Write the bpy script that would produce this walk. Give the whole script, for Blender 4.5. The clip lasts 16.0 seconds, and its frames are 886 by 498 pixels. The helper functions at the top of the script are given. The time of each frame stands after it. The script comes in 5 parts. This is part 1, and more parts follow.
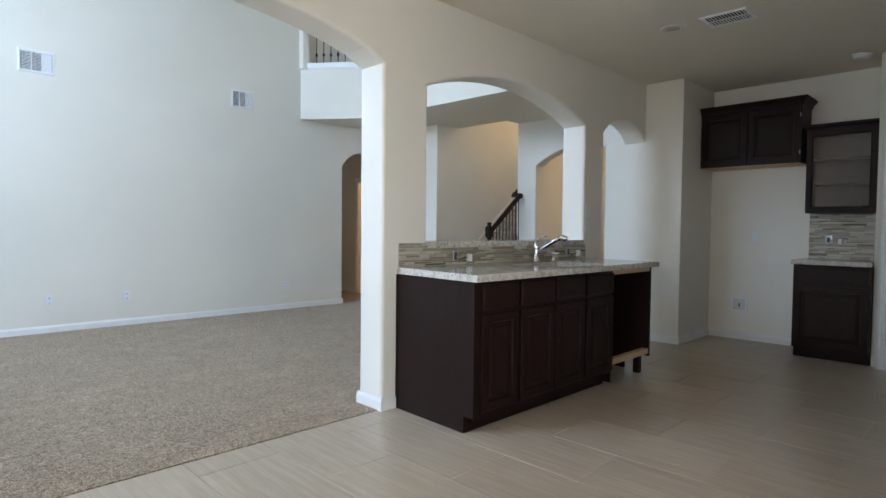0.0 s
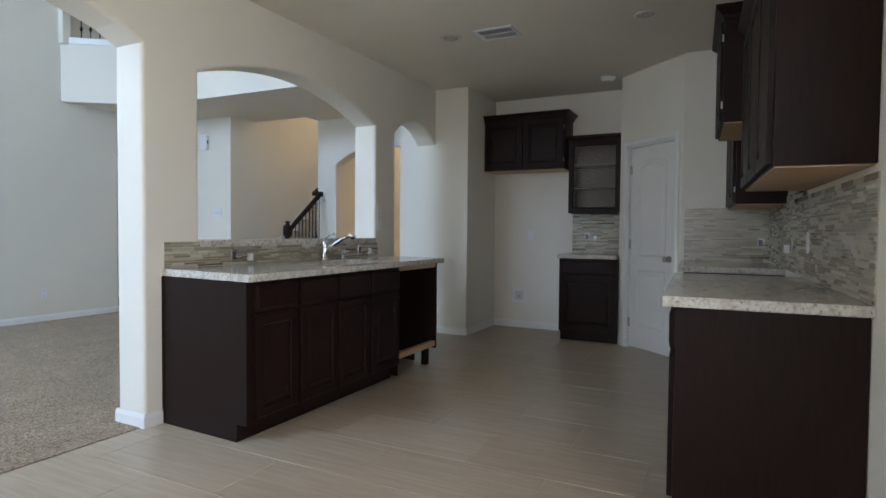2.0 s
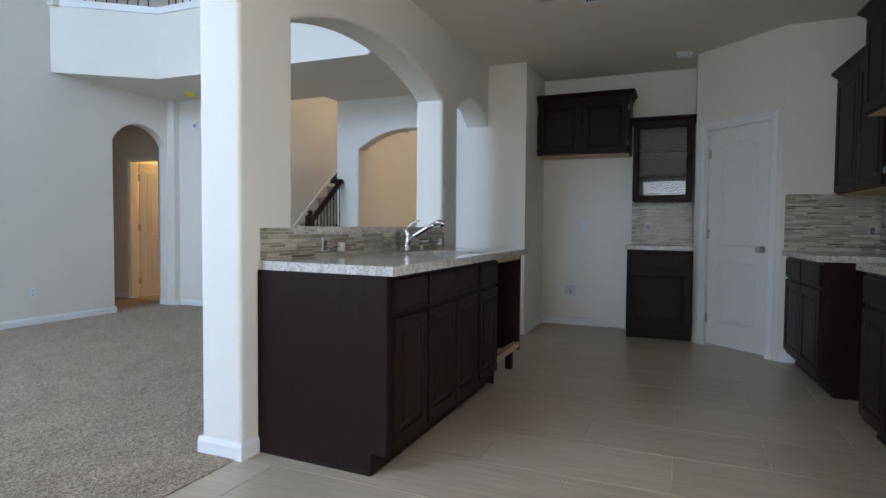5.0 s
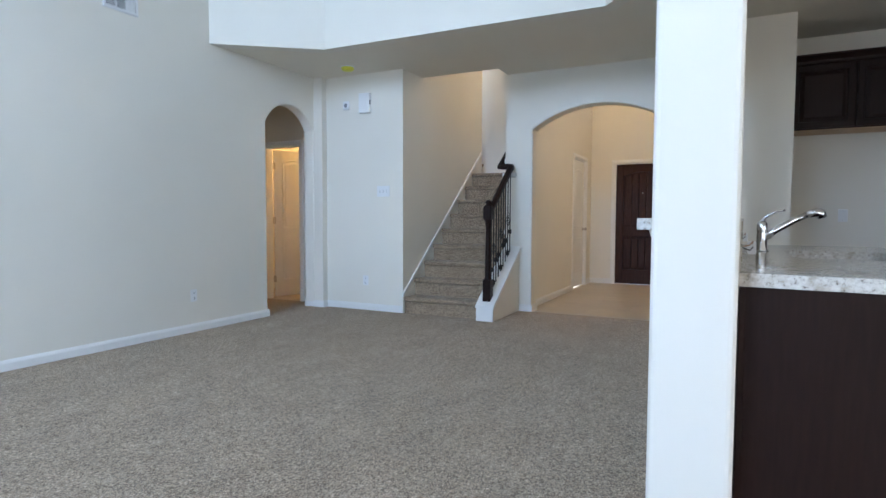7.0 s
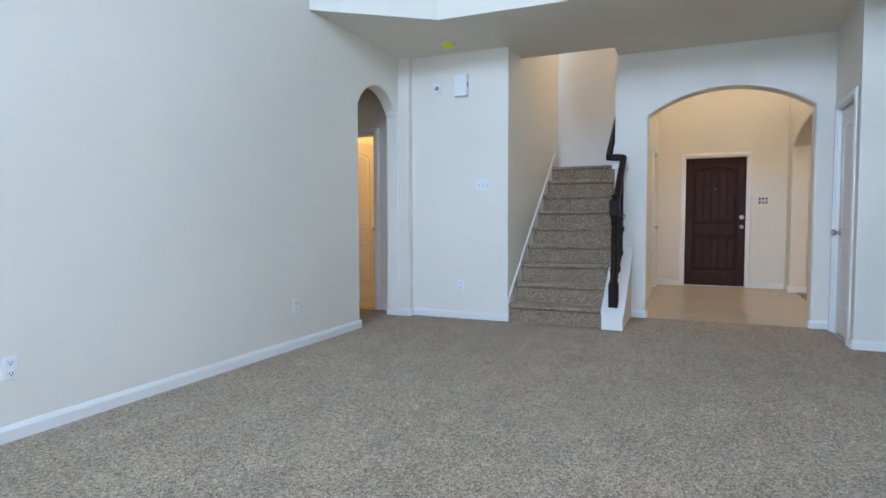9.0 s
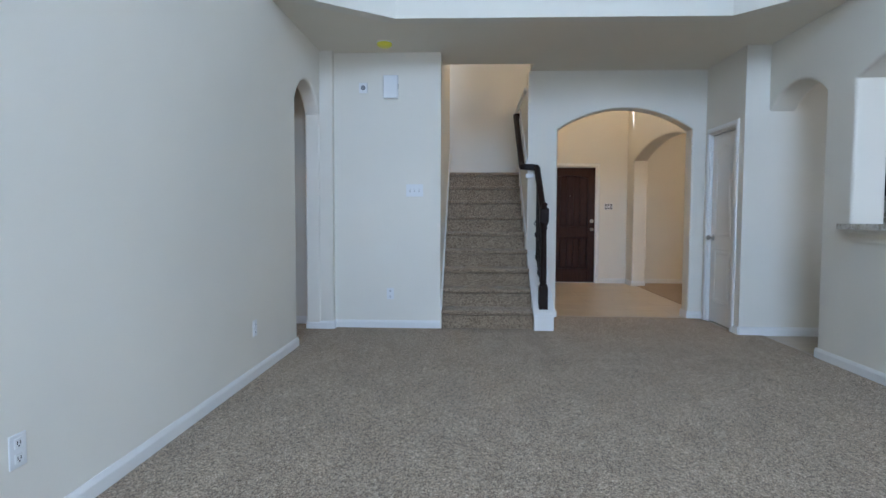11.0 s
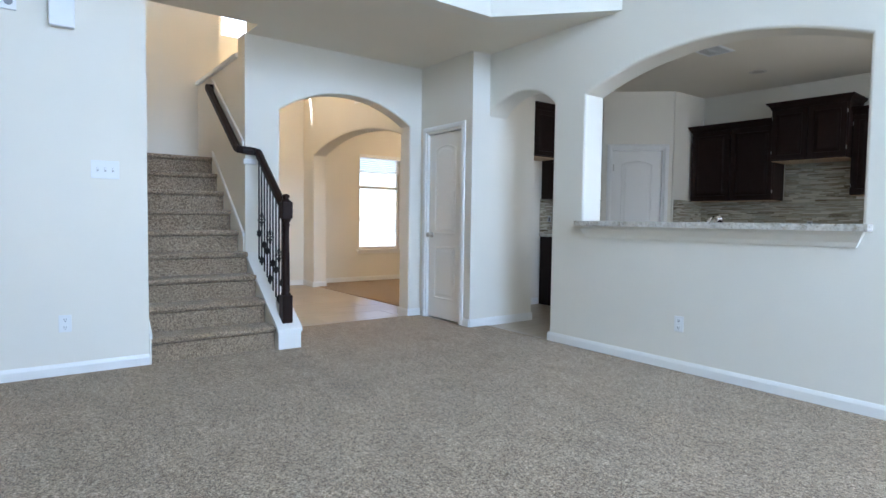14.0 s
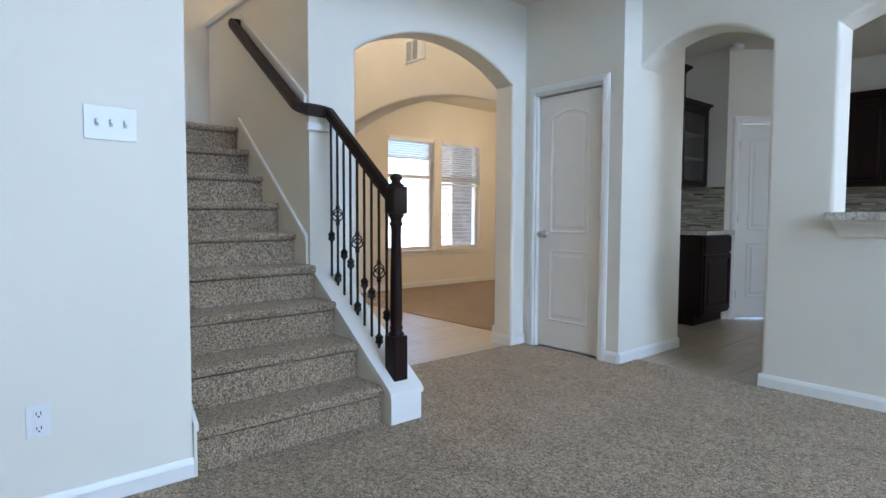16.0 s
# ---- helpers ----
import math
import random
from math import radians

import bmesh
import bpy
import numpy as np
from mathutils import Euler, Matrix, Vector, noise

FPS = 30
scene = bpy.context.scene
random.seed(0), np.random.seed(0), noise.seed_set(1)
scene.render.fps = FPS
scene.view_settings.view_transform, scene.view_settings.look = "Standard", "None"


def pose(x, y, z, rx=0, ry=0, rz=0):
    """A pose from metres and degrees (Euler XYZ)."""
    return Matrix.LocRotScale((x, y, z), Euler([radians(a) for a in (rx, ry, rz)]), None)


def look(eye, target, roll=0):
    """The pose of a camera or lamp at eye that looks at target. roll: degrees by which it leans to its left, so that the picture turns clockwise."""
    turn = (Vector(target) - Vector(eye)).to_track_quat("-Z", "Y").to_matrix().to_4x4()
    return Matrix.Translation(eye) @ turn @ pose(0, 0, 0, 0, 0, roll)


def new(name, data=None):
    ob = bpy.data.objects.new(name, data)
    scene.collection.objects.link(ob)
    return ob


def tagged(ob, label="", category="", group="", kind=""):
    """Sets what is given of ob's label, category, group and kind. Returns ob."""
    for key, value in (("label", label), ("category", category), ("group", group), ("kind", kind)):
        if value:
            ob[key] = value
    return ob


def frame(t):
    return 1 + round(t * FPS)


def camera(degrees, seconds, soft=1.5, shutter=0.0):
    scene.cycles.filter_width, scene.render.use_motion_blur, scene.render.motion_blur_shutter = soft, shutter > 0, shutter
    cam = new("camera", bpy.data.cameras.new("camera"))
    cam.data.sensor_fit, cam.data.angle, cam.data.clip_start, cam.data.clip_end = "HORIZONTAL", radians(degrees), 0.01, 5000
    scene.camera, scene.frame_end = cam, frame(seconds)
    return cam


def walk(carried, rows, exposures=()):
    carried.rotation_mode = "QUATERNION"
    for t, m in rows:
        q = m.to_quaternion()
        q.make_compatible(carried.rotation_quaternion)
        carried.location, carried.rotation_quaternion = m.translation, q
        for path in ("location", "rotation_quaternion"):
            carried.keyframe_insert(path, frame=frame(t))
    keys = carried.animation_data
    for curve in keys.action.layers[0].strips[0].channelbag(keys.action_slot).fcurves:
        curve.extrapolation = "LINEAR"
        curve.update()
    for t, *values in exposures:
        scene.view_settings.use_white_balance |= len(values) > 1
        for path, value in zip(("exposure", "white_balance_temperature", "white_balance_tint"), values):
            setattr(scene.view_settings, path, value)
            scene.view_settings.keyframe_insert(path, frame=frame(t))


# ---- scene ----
cam = camera(75.5, 16.0)
PATH = [
    (0, (0.005, -0.03, 1.195), (1.418, 1.384, 1.124), 0.6),
    (0.5, (0.063, -0.083, 1.182), (1.585, 1.213, 1.116), 0.5),
    (1, (0.098, -0.131, 1.178), (1.721, 1.037, 1.112), 0.5),
    (1.5, (0.141, -0.178, 1.176), (1.848, 0.862, 1.112), 0.5),
    (2, (0.155, -0.201, 1.181), (1.939, 0.701, 1.116), 0.5),
    (2.5, (0.161, -0.225, 1.18), (1.995, 0.571, 1.115), 0.4),
    (3, (0.149, -0.196, 1.172), (2.009, 0.535, 1.107), 0.4),
    (5.5, (0.304, 1.436, 1.103), (2.136, 2.235, 1.011), 0.5),
    (6, (0.345, 1.914, 1.127), (2.144, 2.783, 1.029), 0.4),
    (6.5, (0.365, 2.4, 1.138), (2.158, 3.281, 1.03), 0.3),
    (7, (0.488, 2.883, 1.1), (2.27, 3.783, 0.992), 0.2),
    (7.5, (0.584, 3.302, 1.06), (2.359, 4.219, 0.962), -0.1),
    (8, (0.585, 3.724, 1.043), (2.364, 4.634, 0.948), -0.2),
    (8.5, (0.569, 4.135, 1.023), (2.359, 5.021, 0.925), -0.1),
    (9, (0.53, 4.512, 1.045), (2.359, 5.314, 0.944), -0.1),
    (9.5, (0.428, 4.866, 1.07), (2.342, 5.438, 0.969), 0.0),
    (12, (0.337, 6.576, 1.16), (2.303, 6.229, 1.052), 0.5),
    (12.5, (0.491, 6.851, 1.145), (2.366, 6.162, 1.046), 0.7),
    (13, (0.746, 7.013, 1.139), (2.52, 6.094, 1.04), 0.8),
    (13.5, (1.101, 7.015, 1.13), (2.784, 5.939, 1.03), 0.8),
    (14, (1.524, 6.997, 1.092), (3.128, 5.807, 0.991), 0.8),
    (14.5, (2.038, 6.998, 1.085), (3.539, 5.68, 0.982), 0.7),
    (15, (2.581, 6.97, 1.094), (4.041, 5.608, 0.984), 0.7),
    (15.5, (3.125, 6.963, 1.098), (4.588, 5.604, 0.98), 0.6),
    (16, (3.728, 6.968, 1.076), (5.24, 5.664, 0.959), 0.2),
]
EXPOSURES = [
    (0.0, 1.52, 5800, 11), (1.5, 1.32, 5800, 11), (2.5, 1.74, 5600, 11), (3.0, 2.05, 5430, 11), (5.5, 1.36, 5560, 12), (6.2, 1.58, 5530, 12), (7.0, 1.58, 5490, 12),
    (9.0, 1.72, 5490, 12), (9.5, 1.65, 5490, 12), (12.0, 1.25, 5490, 12), (12.5, 1.48, 5490, 12), (13.5, 1.98, 5490, 12), (14.5, 2.05, 5400, 11), (15.0, 2.13, 5450, 11), (15.5, 2.13, 5450, 11), (16.0, 1.93, 5400, 11),
]
walk(cam, [(t, look(eye, target, roll)) for t, eye, target, roll in PATH], EXPOSURES)

# ---- light and exposure ----
world = bpy.data.worlds.new("sky")
scene.world = world
world.use_nodes = True
wn = world.node_tree
sky = wn.nodes.new("ShaderNodeTexSky")
sky.sky_type = "NISHITA"
sky.sun_disc = False
sky.sun_elevation, sky.sun_rotation = radians(54), radians(22)
wn.links.new(sky.outputs[0], wn.nodes["Background"].inputs[0])
wn.nodes["Background"].inputs[1].default_value = 0.15

sun = new("sun", bpy.data.lights.new("sun", "SUN"))
sun.data.energy, sun.data.angle, sun.data.color = 4.5, radians(0.6), (1.0, 0.95, 0.88)
sun.matrix_world = look((8, 20, 30), (0, 0, 0))


def window_light(name, x, y, z, w, h, target, power, colour):
    """Skylight coming in through a window opening."""
    data = bpy.data.lights.new(name, "AREA")
    data.shape, data.size, data.size_y = "RECTANGLE", w, h
    data.energy, data.color = power, colour
    ob = new(name, data)
    ob.matrix_world = look((x, y, z), target)
    return ob


DAY = (0.62, 0.79, 1.0)
NOOK = (1.0, 0.94, 0.86)
window_light("living_window_light", -2.36, 5.25, 1.55, 3.0, 2.1, (1.2, 5.25, 0.0), 19, DAY)
window_light("living_upper_window_light", -2.36, 5.25, 4.05, 3.0, 1.6, (1.2, 5.25, 2.1), 74, DAY)
window_light("nook_window_light", -2.36, 1.0, 1.45, 1.8, 1.7, (0, 1.0, 1.45), 10, NOOK)
window_light("sink_side_window_light", 1.19, -1.10, 1.42, 1.55, 1.6, (1.06, 0, 1.4), 11, NOOK)
window_light("loft_window_light", 10.72, 4.08, 4.28, 0.9, 0.95, (0, 4.08, 3.6), 3, (1.0, 0.95, 0.88))


def bulb(name, x, y, z, power, colour=(1.0, 0.72, 0.42), radius=0.06):
    data = bpy.data.lights.new(name, "POINT")
    data.energy, data.color, data.shadow_soft_size = power, colour, radius
    ob = new(name, data)
    ob.location = (x, y, z)
    return ob


bulb("foyer_bulb", 8.6, 4.15, 4.6, 20)
# unseen warm fill light, added to brighten the front room
bulb("front_room_fill", 8.8, 1.0, 2.45, 12)
bulb("stair_bulb", 8.2, 6.9, 4.6, 9)
bulb("hall_room_bulb", 7.6, 8.1, 2.3, 14, (1.0, 0.56, 0.17))

# ---- materials ----
def material(name, colour, rough=0.6, metal=0.0, spec=0.5):
    m = bpy.data.materials.new(name)
    m.use_nodes = True
    b = m.node_tree.nodes["Principled BSDF"]
    b.inputs["Base Color"].default_value = (*colour, 1)
    b.inputs["Roughness"].default_value = rough
    b.inputs["Metallic"].default_value = metal
    b.inputs["Specular IOR Level"].default_value = spec
    return m


def coords(m, scale=(1, 1, 1)):
    n = m.node_tree.nodes
    c, mp = n.new("ShaderNodeTexCoord"), n.new("ShaderNodeMapping")
    g = n.new("ShaderNodeNewGeometry")
    m.node_tree.links.new(g.outputs["Position"], mp.inputs[0])
    mp.inputs["Scale"].default_value = scale
    return mp.outputs[0]


def noise_tex(m, vec, scale, detail=3.0, rough=0.55):
    t = m.node_tree.nodes.new("ShaderNodeTexNoise")
    t.inputs["Scale"].default_value, t.inputs["Detail"].default_value = scale, detail
    t.inputs["Roughness"].default_value = rough
    m.node_tree.links.new(vec, t.inputs["Vector"])
    return t.outputs["Fac"]


def ramp(m, fac, stops):
    r = m.node_tree.nodes.new("ShaderNodeValToRGB")
    el = r.color_ramp.elements
    while len(el) < len(stops):
        el.new(0.5)
    for e, (p, c) in zip(el, stops):
        e.position, e.color = p, (*c, 1)
    m.node_tree.links.new(fac, r.inputs[0])
    return r.outputs[0]


def mix(m, a, b, fac, mode="MIX"):
    x = m.node_tree.nodes.new("ShaderNodeMix")
    x.data_type, x.blend_type = "RGBA", mode
    for sock, v in ((x.inputs[0], fac), (x.inputs[6], a), (x.inputs[7], b)):
        if isinstance(v, (int, float)):
            sock.default_value = v
        elif isinstance(v, tuple):
            sock.default_value = (*v, 1)
        else:
            m.node_tree.links.new(v, sock)
    return x.outputs[2]


def bump(m, height, strength, dist):
    b = m.node_tree.nodes.new("ShaderNodeBump")
    b.inputs["Strength"].default_value, b.inputs["Distance"].default_value = strength, dist
    m.node_tree.links.new(height, b.inputs["Height"])
    m.node_tree.links.new(b.outputs[0], m.node_tree.nodes["Principled BSDF"].inputs["Normal"])


def to(m, out, name):
    m.node_tree.links.new(out, m.node_tree.nodes["Principled BSDF"].inputs[name])


def paint(name, colour, rough=0.75, tex=1.0):
    """Rolled wall paint with a light orange-peel texture and faint unevenness."""
    m = material(name, colour, rough, spec=0.3)
    v = coords(m)
    big = noise_tex(m, v, 0.9, 2)
    lo, hi = tuple(c * 0.965 for c in colour), tuple(min(1, c * 1.02) for c in colour)
    to(m, ramp(m, big, [(0.3, lo), (0.7, hi)]), "Base Color")
    bump(m, noise_tex(m, v, 95, 2), 0.10 * tex, 0.004)
    return m


WALL = paint("wall_paint", (0.775, 0.735, 0.645))
CEIL = paint("ceiling_paint", (0.78, 0.725, 0.615), 0.85, 1.6)
TRIM = material("trim_paint", (0.80, 0.79, 0.76), 0.35)
DOORW = material("door_paint", (0.79, 0.775, 0.74), 0.4)


def carpet_material(name, fine, coarse):
    m = material(name, (0.3, 0.26, 0.21), 1.0, spec=0.05)
    v = coords(m)
    tuft = noise_tex(m, v, fine, 3, 0.75)
    clump = noise_tex(m, v, coarse, 4, 0.8)
    c = ramp(m, tuft, [(0.36, (0.110, 0.076, 0.049)), (0.45, (0.262, 0.194, 0.133)), (0.53, (0.40, 0.312, 0.22)), (0.63, (0.62, 0.515, 0.39))])
    c = mix(m, c, ramp(m, clump, [(0.37, (0.39, 0.36, 0.33)), (0.49, (0.95, 0.94, 0.93)), (0.62, (1.36, 1.34, 1.31))]), 1.0, "MULTIPLY")
    tread = noise_tex(m, coords(m, (1.0, 1.7, 1.0)), 2.6, 5, 0.68)
    big = ramp(m, tread, [(0.36, (0.81, 0.785, 0.76)), (0.50, (0.91, 0.89, 0.865)), (0.64, (1.00, 0.985, 0.965))])
    to(m, mix(m, c, big, 1.0, "MULTIPLY"), "Base Color")
    b = m.node_tree.nodes["Principled BSDF"]
    b.inputs["Sheen Weight"].default_value = 0.3
    b.inputs["Sheen Roughness"].default_value = 0.5
    b.inputs["Sheen Tint"].default_value = (0.95, 0.86, 0.74, 1)
    bump(m, clump, 0.8, 0.014)
    return m


CARPET = carpet_material("carpet", 128, 56)
STAIR_CARPET = carpet_material("stair_carpet", 135, 64)


def tile_material():
    m = material("floor_tile", (0.5, 0.44, 0.36), 0.33, spec=0.5)
    v = coords(m, (30, 2.2, 1))
    inf = m.node_tree.nodes.new("ShaderNodeObjectInfo")
    f = noise_tex(m, v, 1.0, 5, 0.6)
    c = ramp(m, f, [(0.3, (0.40, 0.325, 0.235)), (0.52, (0.465, 0.385, 0.285)), (0.72, (0.53, 0.45, 0.345))])
    tint = ramp(m, inf.outputs["Random"], [(0.0, (0.90, 0.90, 0.90)), (1.0, (1.0, 1.0, 1.0))])
    to(m, mix(m, c, tint, 1.0, "MULTIPLY"), "Base Color")
    bump(m, f, 0.12, 0.004)
    return m


TILE = tile_material()
GROUT = material("grout", (0.55, 0.50, 0.42), 0.9)


def espresso_material():
    m = material("espresso_wood", (0.018, 0.011, 0.008), 0.42, spec=0.16)
    v = coords(m, (12, 12, 1.2))
    f = noise_tex(m, v, 6, 4)
    to(m, ramp(m, f, [(0.3, (0.0130, 0.0060, 0.0046)), (0.7, (0.0190, 0.0088, 0.0064))]), "Base Color")
    bump(m, f, 0.06, 0.002)
    return m


WOOD = espresso_material()
RAWWOOD = material("unfinished_wood", (0.55, 0.38, 0.22), 0.6)


def granite_material():
    m = material("granite", (0.6, 0.57, 0.5), 0.12, spec=0.5)
    v = coords(m)
    f = noise_tex(m, v, 75, 4, 0.7)
    g = noise_tex(m, v, 22, 3, 0.6)
    c = ramp(m, f, [(0.30, (0.12, 0.10, 0.085)), (0.38, (0.42, 0.385, 0.335)), (0.46, (0.57, 0.54, 0.48)), (0.7, (0.69, 0.665, 0.61))])
    d = ramp(m, g, [(0.32, (0.72, 0.67, 0.60)), (0.55, (1, 1, 1))])
    to(m, mix(m, c, d, 1.0, "MULTIPLY"), "Base Color")
    return m


GRANITE = granite_material()
CHROME = material("chrome", (0.78, 0.78, 0.80), 0.12, 1.0)
STEEL = material("brushed_steel", (0.55, 0.55, 0.56), 0.3, 1.0)
NICKEL = material("satin_nickel", (0.5, 0.47, 0.43), 0.3, 1.0)
IRON = material("black_iron", (0.012, 0.011, 0.011), 0.4, 0.3)
PLASTIC = material("white_plastic", (0.78, 0.78, 0.77), 0.4)
# near-black colour stands in for shade in slots and vents; also the foyer switches
DARK = material("dark_gap", (0.02, 0.02, 0.02), 0.8)
GLASS = material("glass", (1, 1, 1), 0.02)
GLASS.node_tree.nodes["Principled BSDF"].inputs["Transmission Weight"].default_value = 1.0
GLASS.node_tree.nodes["Principled BSDF"].inputs["IOR"].default_value = 1.45

# ---- building helpers ----
def part(name, bm, mat, parent=None, label=""):
    me = bpy.data.meshes.new(name)
    bmesh.ops.recalc_face_normals(bm, faces=bm.faces)
    bm.to_mesh(me)
    bm.free()
    me.materials.append(mat)
    ob = new(name, me)
    if parent is not None:
        ob.parent = parent
    if label:
        tagged(ob, label)
    return ob


def empty(name, label, category, group="", at=(0, 0, 0)):
    ob = new(name)
    ob.empty_display_size = 0.1
    ob.location = at
    return tagged(ob, label, category, group)


def add_box(bm, x0, x1, y0, y1, z0, z1, bev=0.0, seg=2):
    r = bmesh.ops.create_cube(bm, size=1.0)
    vs = r["verts"]
    for v in vs:
        v.co = Vector(((x0 + x1) / 2 + v.co.x * (x1 - x0), (y0 + y1) / 2 + v.co.y * (y1 - y0), (z0 + z1) / 2 + v.co.z * (z1 - z0)))
    if bev > 0:
        es = list({e for v in vs for e in v.link_edges})
        bmesh.ops.bevel(bm, geom=es, offset=bev, segments=seg, profile=0.5, affect="EDGES")
    return bm


def box(x0, x1, y0, y1, z0, z1, bev=0.0, seg=2):
    return add_box(bmesh.new(), min(x0, x1), max(x0, x1), min(y0, y1), max(y0, y1), min(z0, z1), max(z0, z1), bev, seg)


def add_lathe(bm, cx, cy, profile, n=16):
    """A turned shape round a vertical axis from rows of radius, height."""
    rings = []
    for r, z in profile:
        rings.append([bm.verts.new((cx + r * math.cos(2 * math.pi * k / n), cy + r * math.sin(2 * math.pi * k / n), z)) for k in range(n)])
    for a, b in zip(rings, rings[1:]):
        for k in range(n):
            bm.faces.new((a[k], a[(k + 1) % n], b[(k + 1) % n], b[k]))
    bm.faces.new(rings[0][::-1])
    bm.faces.new(rings[-1])
    return bm


def add_tube(bm, pts, radius, n=8, squash=1.0):
    """A round bar along points; radius may be a list."""
    pts = [Vector(p) for p in pts]
    rings = []
    for i, p in enumerate(pts):
        d = (pts[min(i + 1, len(pts) - 1)] - pts[max(i - 1, 0)]).normalized()
        side = d.cross(Vector((0, 0, 1)))
        side = side.normalized() if side.length > 1e-4 else Vector((1, 0, 0))
        up = side.cross(d).normalized()
        r = radius[i] if isinstance(radius, (list, tuple)) else radius
        rings.append([bm.verts.new(p + side * r * math.cos(2 * math.pi * k / n) + up * r * squash * math.sin(2 * math.pi * k / n)) for k in range(n)])
    for a, b in zip(rings, rings[1:]):
        for k in range(n):
            bm.faces.new((a[k], a[(k + 1) % n], b[(k + 1) % n], b[k]))
    bm.faces.new(rings[0][::-1])
    bm.faces.new(rings[-1])
    return bm


def add_prism(bm, outline, axis, a, b):
    """A flat outline (u, v) swept from a to b along an axis: x -> (y, z), y -> (x, z), z -> (x, y)."""
    def at(u, v, w):
        return {"x": (w, u, v), "y": (u, w, v), "z": (u, v, w)}[axis]
    lo = [bm.verts.new(at(u, v, a)) for u, v in outline]
    hi = [bm.verts.new(at(u, v, b)) for u, v in outline]
    bm.faces.new(lo)
    bm.faces.new(hi[::-1])
    n = len(outline)
    for i in range(n):
        bm.faces.new((lo[i], hi[i], hi[(i + 1) % n], lo[(i + 1) % n]))
    return bm


def arch_z(u, u0, u1, spring, apex, power=0.0):
    half, rise = (u1 - u0) / 2, apex - spring
    if rise < 1e-4:
        return spring
    if power:
        w = (u - (u0 + u1) / 2) / half
        return spring + rise * max(1 - w * w, 0) ** power
    r = (half * half + rise * rise) / (2 * rise)
    d = u - (u0 + u1) / 2
    return apex - r + math.sqrt(max(r * r - d * d, 0))


def wall(name, axis, f0, f1, a0, a1, z0, z1, openings=(), mat=None, round_by=0.018, label="", steps=20):
    """A wall along axis (x or y) between the faces f0 and f1, with openings (u0, u1, bottom, spring, apex) whose edges are rounded."""
    us = {a0, a1}
    for u0, u1, zb, zs, za, *bow in openings:
        n = steps if za > zs + 1e-4 else 1
        us |= {u0 + (u1 - u0) * k / n for k in range(n + 1)}
    us = sorted(us)

    def solids(u, left, right):
        mid = (left + right) / 2
        for u0, u1, zb, zs, za, *bow in openings:
            if u0 < mid < u1:
                top = arch_z(u, u0, u1, zs, za, *bow)
                return ([(z0, zb)] if zb > z0 + 1e-4 else []) + ([(top, z1)] if top < z1 - 1e-4 else [])
        return [(z0, z1)]
    levels = {u: set() for u in us}
    for a, b in zip(us, us[1:]):
        for u in (a, b):
            for lo, hi in solids(u, a, b):
                levels[u] |= {round(lo, 5), round(hi, 5)}
    bm = bmesh.new()
    cache = {}

    def vert(u, z, f):
        key = (round(u, 5), round(z, 5), f)
        if key not in cache:
            cache[key] = bm.verts.new((u, f, z) if axis == "x" else (f, u, z))
        return cache[key]
    edges = {}
    for a, b in zip(us, us[1:]):
        for (la, ha), (lb, hb) in zip(solids(a, a, b), solids(b, a, b)):
            right = [z for z in sorted(levels[b]) if lb - 1e-4 <= z <= hb + 1e-4]
            left = [z for z in sorted(levels[a], reverse=True) if la - 1e-4 <= z <= ha + 1e-4]
            loop = [(a, la)] + [(b, z) for z in right] + [(a, z) for z in left][:-1]
            for f in (f0, f1):
                bm.faces.new([vert(u, z, f) for u, z in loop])
            for p, q in zip(loop, loop[1:] + loop[:1]):
                key = tuple(sorted(((round(p[0], 5), round(p[1], 5)), (round(q[0], 5), round(q[1], 5)))))
                edges[key] = edges.get(key, 0) + 1
    sides = []
    for (p, q), count in edges.items():
        if count == 1:
            sides.append(bm.faces.new([vert(*p, f0), vert(*q, f0), vert(*q, f1), vert(*p, f1)]))
    bmesh.ops.recalc_face_normals(bm, faces=bm.faces)
    if round_by > 0 and openings:
        pick = set()
        for s in sides:
            outer = all(abs((v.co.x if axis == "x" else v.co.y) - a0) < 1e-4 for v in s.verts) or all(abs((v.co.x if axis == "x" else v.co.y) - a1) < 1e-4 for v in s.verts)
            outer = outer or all(abs(v.co.z - z0) < 1e-4 for v in s.verts) or all(abs(v.co.z - z1) < 1e-4 for v in s.verts)
            if not outer:
                for e in s.edges:
                    u = (e.verts[0].co - e.verts[1].co)
                    if abs(u.y if axis == "x" else u.x) < 1e-5:
                        pick.add(e)
        bmesh.ops.bevel(bm, geom=list(pick), offset=round_by, segments=3, profile=0.5, affect="EDGES", clamp_overlap=True)
    ob = part(name, bm, mat or WALL)
    return tagged(ob, label or "off-white painted drywall wall with rounded corners", "wall", kind="structure")


def slab(name, x0, x1, y0, y1, z0, z1, mat, label, category):
    return tagged(part(name, box(x0, x1, y0, y1, z0, z1), mat), label, category, kind="structure")


# ---- plan ----
S, N = 2.862, 3.106            # kitchen arch wall, both faces
NORTH = 7.452                  # living room long wall
STAIRX = 6.128                 # switch wall beside the stairs
FOYX = 6.907                   # wall with the foyer arch
FRONT = 10.415                 # front of the house, inside face
WEST = -2.2
CZ = 2.78                      # one-storey ceiling
TOPZ = 5.6                     # two-storey ceiling
SOUTH = -0.78                  # kitchen back wall
BLOCKX = 6.0                   # west face of the closet block
CLOSY = 3.33                   # closet wall
FOYN = 5.06                    # north face of the foyer
HEADX = 6.60                   # where the soffit ends over the stairs

